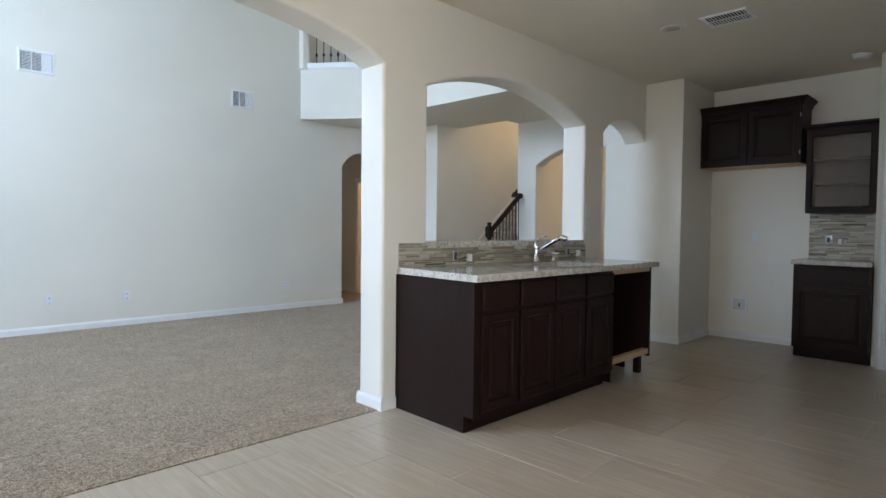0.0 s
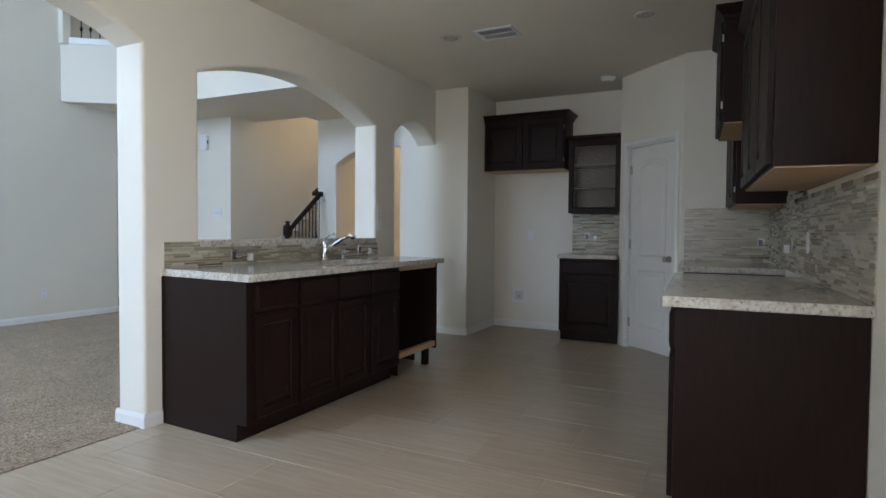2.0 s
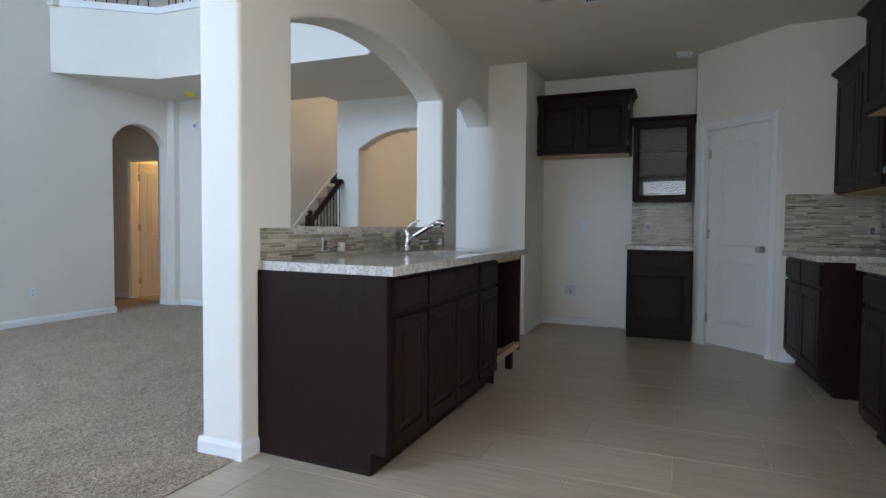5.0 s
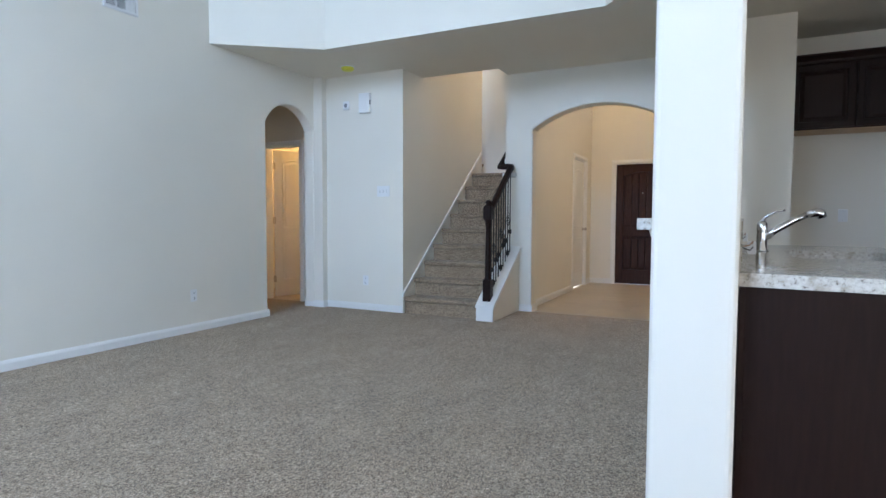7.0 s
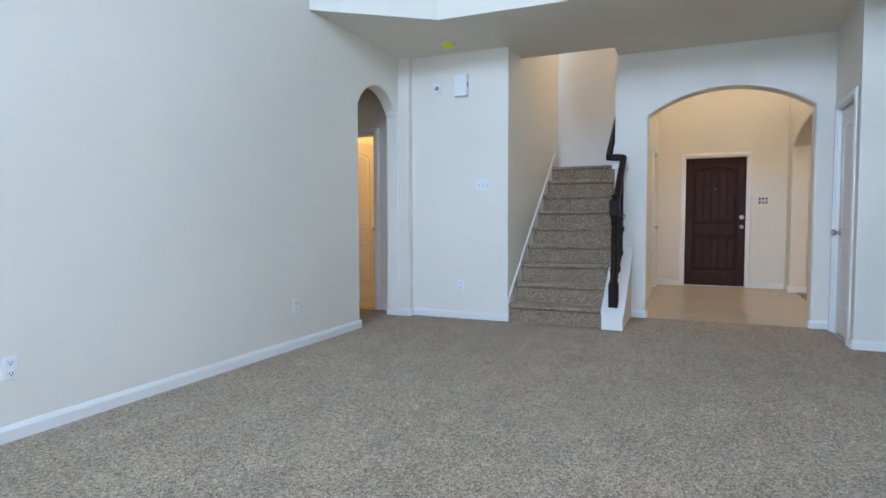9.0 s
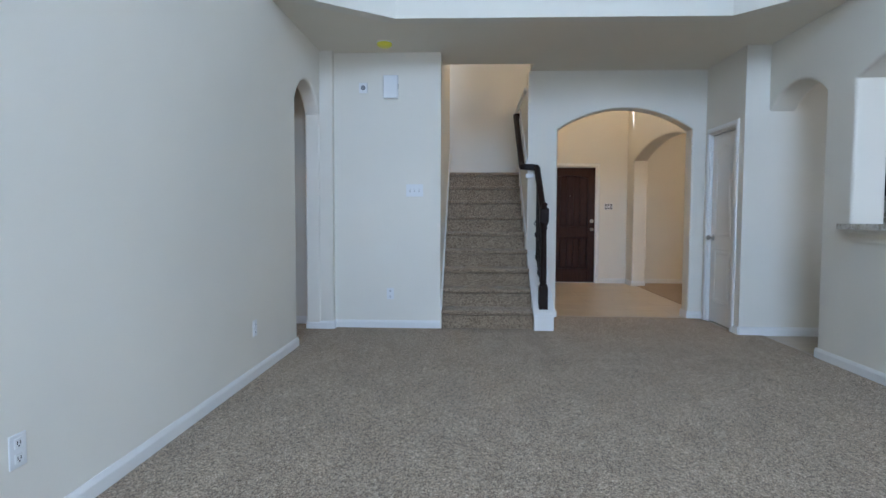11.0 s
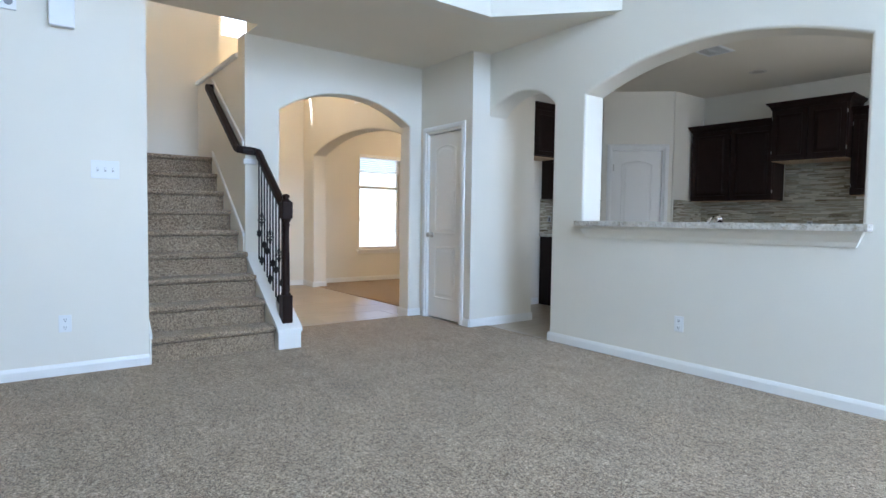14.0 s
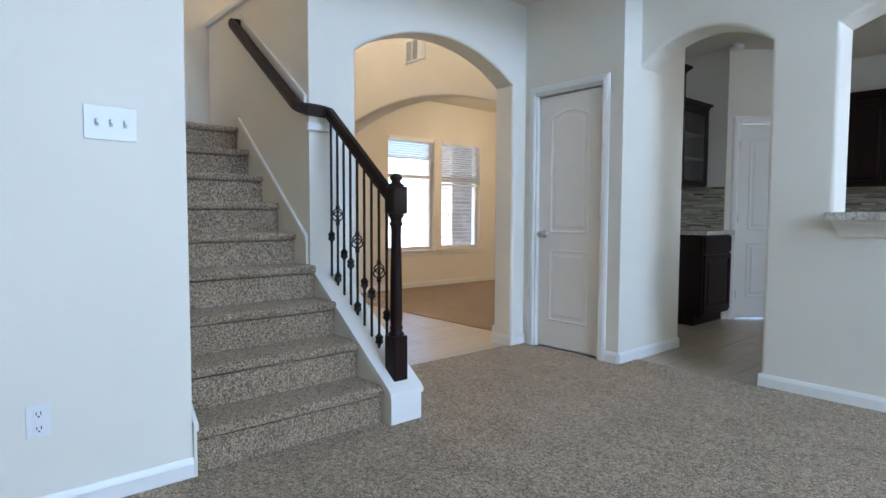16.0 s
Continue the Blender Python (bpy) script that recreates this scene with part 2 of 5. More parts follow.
# the kitchen back wall runs a little askew to the rest
SKEW = pose(2.55, -0.645, 0) @ pose(0, 0, 0, 0, 0, 3.0) @ pose(-2.605, 0.78, 0)


def skewed(ob):
    ob.matrix_world = SKEW @ ob.matrix_world
    return ob


# arch wall between kitchen and living room
ARCH1 = (-0.42, 2.342, 0.0, 2.25, 2.468, 0.7)
ARCH2 = (2.735, 4.762, 1.06, 2.175, 2.388)
ARCH3 = (5.12, 6.0, 0.0, 2.155, 2.338)
wall("wall_kitchen_arches", "x", S, N, WEST, BLOCKX + 0.0, 0, TOPZ, [ARCH1, ARCH2, ARCH3], round_by=0.022)
# long living room wall with the hall arch
wall("wall_north", "x", NORTH, NORTH + 0.15, WEST, STAIRX + 0.15, 0, TOPZ, [(5.24, 6.03, 0.0, 2.15, 2.39)], round_by=0.02)
# west wall with the tall windows
WWIN = [(3.75, 6.75, 0.5, 2.6, 2.6), (0.1, 1.9, 0.6, 2.3, 2.3)]
wall("wall_west", "y", WEST - 0.15, WEST, SOUTH - 0.35, NORTH + 0.15, 0, 2.9, WWIN, round_by=0.0)
wall("wall_west_upper", "y", WEST - 0.15, WEST, N - 0.22, NORTH + 0.15, 2.9, TOPZ, [(3.75, 6.75, 3.25, 4.85, 4.85)], round_by=0.0)
# switch wall and stair side wall
wall("wall_stair_front", "y", STAIRX, STAIRX + 0.15, 6.246, NORTH, 0, CZ)
wall("wall_hall_pilaster", "x", 7.325, NORTH + 0.002, 6.04, STAIRX + 0.002, 0, CZ)
wall("wall_stair_left", "x", 6.246, 6.38, STAIRX + 0.15, 8.42, 0, TOPZ)
wall("wall_stair_back", "y", 8.62, 8.77, 5.30, 8.0, 0, TOPZ)
wall("wall_stair_right", "x", FOYN, 5.30, FOYX + 0.20, 8.62, 0, 2.60)
wall("wall_foyer_north", "x", FOYN, 5.30, 8.62, FRONT, 0, TOPZ, [(9.22, 10.03, 0.0, 2.04, 2.04)], round_by=0.0)
wall("wall_foyer_arch", "y", FOYX, FOYX + 0.20, CLOSY, 5.30, 0, CZ, [(3.483, 4.968, 0.0, 2.125, 2.365)], round_by=0.02)
wall("wall_foyer_arch_upper", "y", FOYX, FOYX + 0.20, 3.25, 5.10, CZ, TOPZ)
wall("wall_foyer_front", "y", FRONT, FRONT + 0.2, -1.0, 5.30, 0, 3.0, [(3.775, 4.66, 0.0, 2.02, 2.02), (0.41, 1.24, 0.56, 2.22, 2.22), (1.38, 2.23, 0.56, 2.22, 2.22)], round_by=0.0)
wall("wall_foyer_front_upper", "y", FRONT, FRONT + 0.2, -1.0, 5.30, 3.0, TOPZ, [(3.60, 4.56, 3.76, 4.80, 4.80)], round_by=0.0)
wall("wall_foyer_south", "x", 3.03, 3.25, FOYX + 0.20, FRONT, 0, TOPZ, [(7.33, 10.02, 0.0, 2.08, 2.30)], round_by=0.02)
# closet block
wall("wall_closet", "x", CLOSY - 0.12, CLOSY, BLOCKX, FOYX + 0.2, 0, CZ, [(6.165, 6.795, 0.0, 2.05, 2.05)], round_by=0.0)
wall("wall_closet_side", "y", BLOCKX, BLOCKX + 0.12, 2.455, CLOSY - 0.12, 0, CZ)
wall("wall_closet_back", "x", 2.455, 2.575, BLOCKX + 0.12, 6.96, 0, CZ)
# kitchen
wall("wall_fridge_back", "y", 6.84, 6.96, 0.855, 2.455, 0, CZ)
wall("wall_pantry_return", "x", 0.755, 0.855, 6.33, 6.96, 0, CZ)
wall("wall_pantry_side", "y", 5.72, 5.84, SOUTH, 0.21, 0, CZ)
skewed(wall("wall_south", "x", SOUTH - 0.15, SOUTH, WEST - 0.2, 6.0, 0, 2.95, [(0.42, 2.02, 0.64, 2.27, 2.27)], round_by=0.0))
# front room
wall("wall_front_room_south", "x", -1.0, -0.85, 6.9, FRONT, 0, CZ)
wall("wall_front_room_west", "y", 6.96, 7.08, -1.0, 3.03, 0, CZ)
# hall room behind the north wall
wall("wall_hall_east", "y", 6.30, 6.42, NORTH + 0.15, 9.2, 0, CZ, [(7.90, 8.50, 0.0, 2.04, 2.04)], round_by=0.0)
wall("wall_hall_west", "y", 4.9, 5.02, NORTH + 0.15, 9.2, 0, CZ)
wall("wall_hall_end", "x", 9.2, 9.3, 4.9, 8.9, 0, CZ)
wall("wall_hall_room_east", "y", 8.8, 8.9, 8.0, 9.2, 0, CZ)
wall("wall_hall_room_south", "x", NORTH + 0.02, NORTH + 0.14, 6.42, 8.9, 0, CZ)

# pantry wall across the corner
bm = bmesh.new()
PA, PB = Vector((6.33, 0.855, 0)), Vector((5.72, 0.19, 0))
pd = (PB - PA).normalized()
pn = Vector((pd.y, -pd.x, 0))
if pn.x > 0:
    pn = -pn
PL = (PB - PA).length


def on_pantry(s, d, z):
    """A place s along the pantry wall, d out from it, at height z."""
    p = PA + pd * s + pn * d
    return Vector((p.x, p.y, z))


DOOR_S0, DOOR_S1 = 0.115, 0.775
for s0, s1, z0, z1 in ((0, DOOR_S0, 0, CZ), (DOOR_S1, PL, 0, CZ), (DOOR_S0, DOOR_S1, 2.05, CZ)):
    vs = [bm.verts.new(on_pantry(s, d, z)) for z in (z0, z1) for s, d in ((s0, 0), (s1, 0), (s1, -0.12), (s0, -0.12))]
    for f in ((0, 1, 2, 3), (4, 5, 6, 7), (0, 1, 5, 4), (1, 2, 6, 5), (2, 3, 7, 6), (3, 0, 4, 7)):
        bm.faces.new([vs[i] for i in f])
tagged(part("wall_pantry", bm, WALL), "off-white drywall wall set diagonally across the kitchen corner", "wall", kind="structure")

# floors
slab("floor_slab", -2.5, 10.8, -1.4, 9.4, -0.3, -0.0025, GROUT, "grey-beige grout bed of the tiled floor", "floor")
bm = bmesh.new()
add_prism(bm, [(WEST, 2.89), (2.37, 2.89), (2.37, 3.107), (BLOCKX, 3.107), (BLOCKX, CLOSY), (FOYX, CLOSY), (FOYX + 0.02, 3.5), (FOYX + 0.02, 4.95), (FOYX, 5.2), (FOYX, 6.3), (6.2, 6.3), (6.2, NORTH), (6.3, NORTH), (6.3, 9.2), (4.95, 9.2), (4.95, NORTH), (WEST, NORTH)], "z", -0.012, 0.006)
tagged(part("carpet", bm, CARPET), "beige and brown flecked cut-pile carpet", "carpet", kind="structure")
slab("carpet_front_room", 6.95, FRONT, -0.9, 3.16, -0.012, 0.006, CARPET, "beige flecked carpet of the front room", "carpet")
slab("floor_hall_room", 6.42, 8.9, NORTH + 0.1, 9.2, -0.012, 0.004, TILE, "beige tiled floor of the lit side room", "floor")

# ceilings
slab("ceiling_kitchen", WEST - 0.15, 6.96, SOUTH - 0.4, S, CZ, CZ + 0.12, CEIL, "textured off-white kitchen ceiling", "ceiling")
slab("ceiling_living", WEST - 0.15, 10.8, 3.0, 8.1, TOPZ, TOPZ + 0.12, CEIL, "high off-white living room ceiling", "ceiling")
slab("ceiling_front_room", 6.9, FRONT, -1.0, 3.03, CZ, CZ + 0.1, CEIL, "off-white ceiling of the front room", "ceiling")
slab("ceiling_hall", 4.9, 8.9, NORTH + 0.02, 9.3, CZ, CZ + 0.1, CEIL, "off-white hall ceiling", "ceiling")
slab("ceiling_closet", BLOCKX, 6.95, 2.45, CLOSY - 0.02, CZ, CZ + 0.1, CEIL, "off-white closet ceiling", "ceiling")
bm = bmesh.new()
add_prism(bm, [(4.42, N), (5.19, 3.824), (5.15, 6.578), (4.50, NORTH), (STAIRX + 0.15, NORTH), (STAIRX + 0.15, 6.3), (HEADX, 6.3), (HEADX, 5.28), (FOYX + 0.02, 5.28), (FOYX + 0.02, CLOSY - 0.1), (BLOCKX, CLOSY - 0.1), (BLOCKX, N)], "z", CZ, 3.05)
tagged(part("ceiling_soffit", bm, CEIL), "off-white soffit below the upstairs gallery", "ceiling", kind="structure")

# ---- trim ----
def baseboard(axis, f, sgn, a0, a1, z=0.0, h=0.085):
    """A moulded baseboard on the face f; sgn is the side that the room lies on."""
    prof = [(f, z), (f + sgn * 0.014, z), (f + sgn * 0.014, z + h * 0.72), (f + sgn * 0.010, z + h * 0.86), (f + sgn * 0.005, z + h), (f, z + h)]
    ob = part("baseboard", add_prism(bmesh.new(), prof, "y" if axis == "y" else "x", a0, a1), TRIM)
    return tagged(ob, "white moulded baseboard along the foot of a wall", "baseboard", kind="structure")


for a0, a1 in ((WEST, -0.43), (2.332, 2.70)):
    baseboard("x", S, -1, a0, a1)
baseboard("x", S, -1, 4.77, 5.13)
for a0, a1 in ((WEST, -0.43), (2.332, 5.13)):
    baseboard("x", N, 1, a0, a1)
baseboard("y", 2.342, -1, S - 0.012, N + 0.012)
baseboard("y", 5.12, 1, S, N)
baseboard("x", NORTH, -1, WEST, 5.25)
baseboard("y", 5.24, 1, NORTH - 0.01, NORTH + 0.15)
baseboard("x", 7.325, -1, 6.03, STAIRX)
baseboard("y", 6.04, -1, 7.315, NORTH + 0.15)
baseboard("y", STAIRX, -1, 6.240, 7.325)
baseboard("y", FOYX, -1, 4.958, 5.106)
baseboard("y", FOYX, -1, CLOSY, 3.493)
baseboard("x", 3.483, 1, FOYX - 0.01, FOYX + 0.21)
baseboard("x", 4.968, -1, FOYX - 0.01, FOYX + 0.21)
baseboard("x", CLOSY, 1, BLOCKX, 6.10)
baseboard("y", BLOCKX, -1, 2.445, CLOSY)
baseboard("x", 2.455, -1, BLOCKX - 0.012, 6.84)
baseboard("y", 6.84, -1, 1.475, 2.455)
baseboard("y", 5.72, -1, SOUTH, 0.20)
skewed(baseboard("x", SOUTH, 1, WEST, 2.62))
baseboard("y", FRONT, -1, 3.25, 3.71)
baseboard("y", FRONT, -1, 4.72, FOYN)
baseboard("y", FRONT, -1, -0.85, 3.03)
baseboard("x", FOYN, -1, FOYX + 0.2, 9.15)
baseboard("x", FOYN, -1, 10.1, FRONT)
baseboard("x", 3.25, 1, 10.01, FRONT)
baseboard("x", 3.25, 1, FOYX + 0.2, 7.34)
baseboard("y", 10.02, -1, 3.03, 3.26)
baseboard("y", 7.33, 1, 3.03, 3.26)
baseboard("y", 6.30, -1, NORTH + 0.15, 7.83)
baseboard("y", 6.30, -1, 8.57, 9.2)
baseboard("y", 5.02, 1, NORTH + 0.15, 9.2)


def casing(m, w, h, wide=0.058, label="white moulded door casing"):
    """Door casing in local x-z, room side towards -y, opening from 0 to w."""
    root = empty("door_casing", label, "door casing")
    root.matrix_world = m
    prof = [(0, 0), (0, -0.012), (0.012, -0.019), (0.040, -0.017), (wide, -0.009), (wide, 0)]
    for side in (0, 1):
        bm = bmesh.new()
        pts = [((-u if side == 0 else w + u), y) for u, y in prof]
        lo = [bm.verts.new((x, y, 0)) for x, y in pts]
        hi = [bm.verts.new((x, y, h + abs(x - (0 if side == 0 else w)))) for x, y in pts]
        n = len(pts)
        for i in range(n):
            bm.faces.new((lo[i], hi[i], hi[(i + 1) % n], lo[(i + 1) % n]))
        bm.faces.new(lo), bm.faces.new(hi)
        part("side_trim", bm, TRIM, root)
    bm = bmesh.new()
    lo = [bm.verts.new((-u, y, h + u)) for u, y in prof]
    hi = [bm.verts.new((w + u, y, h + u)) for u, y in prof]
    n = len(prof)
    for i in range(n):
        bm.faces.new((lo[i], hi[i], hi[(i + 1) % n], lo[(i + 1) % n]))
    bm.faces.new(lo), bm.faces.new(hi)
    part("head_trim", bm, TRIM, root)
    jb = box(0.0, 0.016, 0.0, 0.12, 0, h)
    add_box(jb, w - 0.016, w, 0.0, 0.12, 0, h)
    add_box(jb, 0.016, w - 0.016, 0.0, 0.12, h - 0.016, h)
    part("jamb", jb, TRIM, root)
    return root


# ---- doors ----
def outline(u0, u1, z0, zs, za, inset, n=12):
    u0, u1, z0 = u0 + inset, u1 - inset, z0 + inset
    zs, za = zs - inset, za - inset
    pts = [(u0, z0), (u1, z0)]
    for k in range(n + 1):
        u = u1 + (u0 - u1) * k / n
        pts.append((u, arch_z(u, u0, u1, zs, za) if za > zs + 1e-4 else zs))
    return pts


def add_rings(bm, shape, rings):
    """Nested outlines: rings of (inset, y), closed by a field at the last."""
    loops = [[bm.verts.new((u, y, z)) for u, z in outline(*shape, inset)] for inset, y in rings]
    for a, b in zip(loops, loops[1:]):
        for i in range(len(a)):
            bm.faces.new((a[i], a[(i + 1) % len(a)], b[(i + 1) % len(a)], b[i]))
    bm.faces.new(loops[-1])
    return bm


PANEL = ((0.0, 0.001), (0.0, -0.003), (0.012, -0.007), (0.020, -0.001), (0.038, -0.001), (0.058, -0.006))


def knob(root, x, y, z, mat=NICKEL, both=False):
    bm = bmesh.new()
    add_lathe(bm, 0, 0, [(0.032, 0), (0.032, 0.006), (0.013, 0.012), (0.011, 0.032), (0.022, 0.040), (0.028, 0.052), (0.026, 0.064), (0.014, 0.071)], 20)
    bmesh.ops.transform(bm, matrix=pose(x, y, z, 90, 0, 0), verts=bm.verts)
    for f in bm.faces:
        f.smooth = True
    return part("knob", bm, mat, root, "satin nickel knob")


def panel_door(name, m, w, h, label, hinges="right", knob_side=None, gap=0.008):
    root = empty(name, label, "door")
    root.matrix_world = m
    part("leaf", box(0.003, w - 0.003, 0.0, 0.035, gap, h - 0.003, 0.002, 1), DOORW, root)
    st = 0.115
    up, lo = (st, w - st, 0.93, h - 0.170, h - 0.122), (st, w - st, 0.22, 0.80, 0.80)
    for shape in (up, lo):
        part("panel", add_rings(bmesh.new(), shape, PANEL), DOORW, root)
    kx = 0.062 if hinges == "right" else w - 0.062
    knob(root, kx, 0.0, 0.92)
    hx = w + 0.001 if hinges == "right" else -0.001
    for z in (0.25, 1.05, h - 0.22):
        bm = bmesh.new()
        add_lathe(bm, hx, -0.006, [(0.006, z - 0.045), (0.007, z - 0.044), (0.007, z + 0.044), (0.003, z + 0.052)], 8)
        add_box(bm, hx - 0.02, hx + 0.02, -0.003, 0.001, z - 0.044, z + 0.044)
        part("hinge", bm, NICKEL, root)
    return root


# closet door: local +x runs to world -x when turned by 180
CL = pose(6.795, CLOSY, 0.0, 0, 0, 180)
casing(CL, 0.63, 2.05)
panel_door("closet_door", CL @ pose(0.018, 0.03, 0.008), 0.594, 2.02, "closed white two-panel closet door with an arched upper panel", "right")
# pantry door
PD = Matrix(((pd.x, -pn.x, 0, on_pantry(DOOR_S0, 0, 0).x), (pd.y, -pn.y, 0, on_pantry(DOOR_S0, 0, 0).y), (0, 0, 1, 0), (0, 0, 0, 1)))
casing(PD, DOOR_S1 - DOOR_S0, 2.05)
panel_door("pantry_door", PD @ pose(0.018, 0.03, 0.008), DOOR_S1 - DOOR_S0 - 0.036, 2.02, "closed white two-panel pantry door with an arched upper panel", "left")
# side door of the foyer
FS = pose(9.22, FOYN, 0.0, 0, 0, 0)
casing(FS, 0.81, 2.04)
panel_door("foyer_side_door", FS @ pose(0.018, 0.03, 0.008), 0.774, 2.01, "closed white two-panel door in the foyer side wall", "left")
# hall room door, standing open into the lit room
HD = pose(6.30, 8.50, 0.0, 0, 0, -90)
casing(HD, 0.60, 2.04)
panel_door("hall_room_door", pose(6.44, 8.47, 0.008, 0, 0, -22), 0.58, 2.01, "white two-panel door standing ajar in a warmly lit side room", "left")


def front_door():
    w, h = 0.885, 2.02
    root = empty("front_door", "dark stained knotty wood front door with plank panels", "door")
    root.matrix_world = pose(FRONT + 0.03, 4.66, 0.0, 0, 0, -90)
    m = material("stained_front_door", (0.05, 0.02, 0.012), 0.5, spec=0.15)
    v = coords(m, (14, 14, 1.3))
    f = noise_tex(m, v, 4, 5, 0.65)
    to(m, ramp(m, f, [(0.3, (0.028, 0.0125, 0.0090)), (0.55, (0.046, 0.0205, 0.0145)), (0.75, (0.068, 0.031, 0.022))]), "Base Color")
    bump(m, f, 0.15, 0.003)
    part("leaf", box(0.004, w - 0.004, 0.045, 0.06, 0.01, h - 0.003, 0.002, 1), m, root)
    # stiles and rails stand proud of the plank fields
    st, y0 = 0.135, 0.02
    for x0, x1, z0, z1 in ((0.004, st, 0.01, h - 0.003), (w - st, w - 0.004, 0.01, h - 0.003), (st, w - st, 0.01, 0.25), (st, w - st, 0.80, 0.98)):
        part("rail" if x0 == st else "stile", box(x0, x1, y0 - 0.022, y0 + 0.0245, z0, z1, 0.006, 2), m, root)
    bm = bmesh.new()
    top = [(st, h - 0.003), (w - st, h - 0.003)] + [(w - st + (2 * st - w) * k / 14, arch_z(w - st + (2 * st - w) * k / 14, st, w - st, h - 0.21, h - 0.145)) for k in range(15)]
    add_prism(bm, top, "y", y0 - 0.022, y0 + 0.0245)
    part("rail", bm, m, root)
    n = 5
    pw = (w - 2 * st - 0.06) / n
    for z0, z1 in ((0.98 + 0.03, h - 0.215), (0.25 + 0.03, 0.80 - 0.03)):
        for k in range(n):
            x0 = st + 0.03 + k * pw
            zt = z1 if z0 < 0.9 else arch_z(x0 + pw / 2, st, w - st, h - 0.24, h - 0.175)
            part("plank", box(x0 + 0.006, x0 + pw - 0.006, y0 - 0.010, y0 + 0.0245, z0, zt, 0.004, 1), m, root)
    bm = bmesh.new()
    add_lathe(bm, 0, 0, [(0.034, 0), (0.034, 0.008), (0.028, 0.014), (0.0, 0.016)], 20)
    bmesh.ops.transform(bm, matrix=pose(w - 0.068, y0 - 0.022, 1.08, 90), verts=bm.verts)
    part("deadbolt", bm, NICKEL, root, "round satin nickel deadbolt")
    knob(root, w - 0.068, y0 - 0.022, 0.935)
    bm = bmesh.new()
    add_lathe(bm, 0, 0, [(0.009, 0), (0.009, 0.004), (0.004, 0.005)], 12)
    bmesh.ops.transform(bm, matrix=pose(w / 2, y0 - 0.014, 1.52, 90), verts=bm.verts)
    part("peephole", bm, CHROME, root)
    for z in (0.25, 1.0, 1.78):
        part("hinge", box(-0.004, 0.012, -0.0, 0.016, z - 0.05, z + 0.05), NICKEL, root)
    cs = pose(FRONT, 4.66, 0.0, 0, 0, -90)
    casing(cs, w, h)
    part("threshold", box(0.0, w, -0.02, 0.1, 0.0, 0.012, 0.003, 1), STEEL, root)
    return root


front_door()

# ---- stairs ----
RISE, RUN, NOSE = 0.193, 0.2375, 6.122
Y0, Y1 = 5.30, 6.246
STEPS = 9


def step_mesh(x0, z, rise, depth, y0, y1):
    """One carpeted step: a riser and a tread with a thick rounded nose."""
    r = 0.024
    prof = [(x0 + 0.026, z - rise), (x0 + 0.026, z - 2 * r - 0.007), (x0 + 0.044, z - 2 * r - 0.005), (x0 + 0.044, z - 2 * r + 0.001)]
    for k in range(7):
        a = -math.pi / 2 - math.pi * k / 6
        prof.append((x0 + r + r * math.cos(a), z - r + r * math.sin(a)))
    prof += [(x0 + depth + 0.03, z), (x0 + depth + 0.03, z - rise)]
    bm = bmesh.new()
    add_prism(bm, prof, "y", y0, y1)
    return bm


stairs = empty("staircase", "carpeted straight staircase rising to a landing beside the foyer wall", "staircase")
for k in range(STEPS):
    depth = RUN if k < STEPS - 1 else 8.62 - (NOSE + RUN * k) - 0.03
    part("step", step_mesh(NOSE + RUN * k, RISE * (k + 1), RISE, depth, Y0, Y1 - 0.013), STAIR_CARPET, stairs)
# the turn to the upper flight
for k in range(6):
    y = 6.30 + 0.22 * k
    bm = step_mesh(y, RISE * (STEPS + 1 + k), RISE, 0.22, 0, 0.62)
    bmesh.ops.transform(bm, matrix=Matrix(((0, -1, 0, 8.62), (1, 0, 0, 0), (0, 0, 1, 0), (0, 0, 0, 1))), verts=bm.verts)
    part("upper_step", bm, STAIR_CARPET, stairs)


def skirt(y, sgn, xa, xb, lift=0.085, name="skirt_board"):
    """A skirt board that follows the noses, with a moulded white top edge."""
    def line(x, up):
        return RISE + (x - NOSE) * RISE / RUN + up
    bm = bmesh.new()
    add_prism(bm, [(xa, 0), (xa, line(xa, lift)), (xb, line(xb, lift)), (xb, line(xb, -0.5))], "y", y, y + sgn * 0.012)
    part(name, bm, WALL, stairs)
    bm = bmesh.new()
    add_prism(bm, [(xa - 0.004, line(xa, lift - 0.025)), (xa - 0.004, line(xa, lift + 0.007)), (xb, line(xb, lift + 0.007)), (xb, line(xb, lift - 0.025))], "y", y, y + sgn * 0.018)
    part("skirt_moulding", bm, TRIM, stairs)


skirt(Y1 - 0.0005, -1, 6.111, 8.40, 0.035)
skirt(Y0, 1, FOYX + 0.03, 7.98)

# low wall beside the first steps with a sloped white cap
CURB_X, CY0, CY1 = 6.066, 5.106, 5.30


def curb_z(x):
    return 0.205 + (x - 6.10) * 0.70


bm = bmesh.new()
add_prism(bm, [(CURB_X, 0), (CURB_X, 0.145), (6.10, 0.165), (FOYX, curb_z(FOYX) - 0.025), (FOYX, 0)], "y", CY0 + 0.008, CY1 - 0.002)
curb = tagged(part("stair_curb_wall", bm, WALL), "low sloped drywall curb with a white cap beside the first steps", "wall", kind="structure")
bm = bmesh.new()
add_prism(bm, [(CURB_X - 0.012, 0.145), (CURB_X - 0.012, 0.170), (6.075, 0.190), (FOYX, curb_z(FOYX)), (FOYX, curb_z(FOYX) - 0.026), (6.10, 0.162)], "y", CY0 - 0.010, CY1 + 0.006)
part("cap", bm, TRIM, curb, "white painted cap")
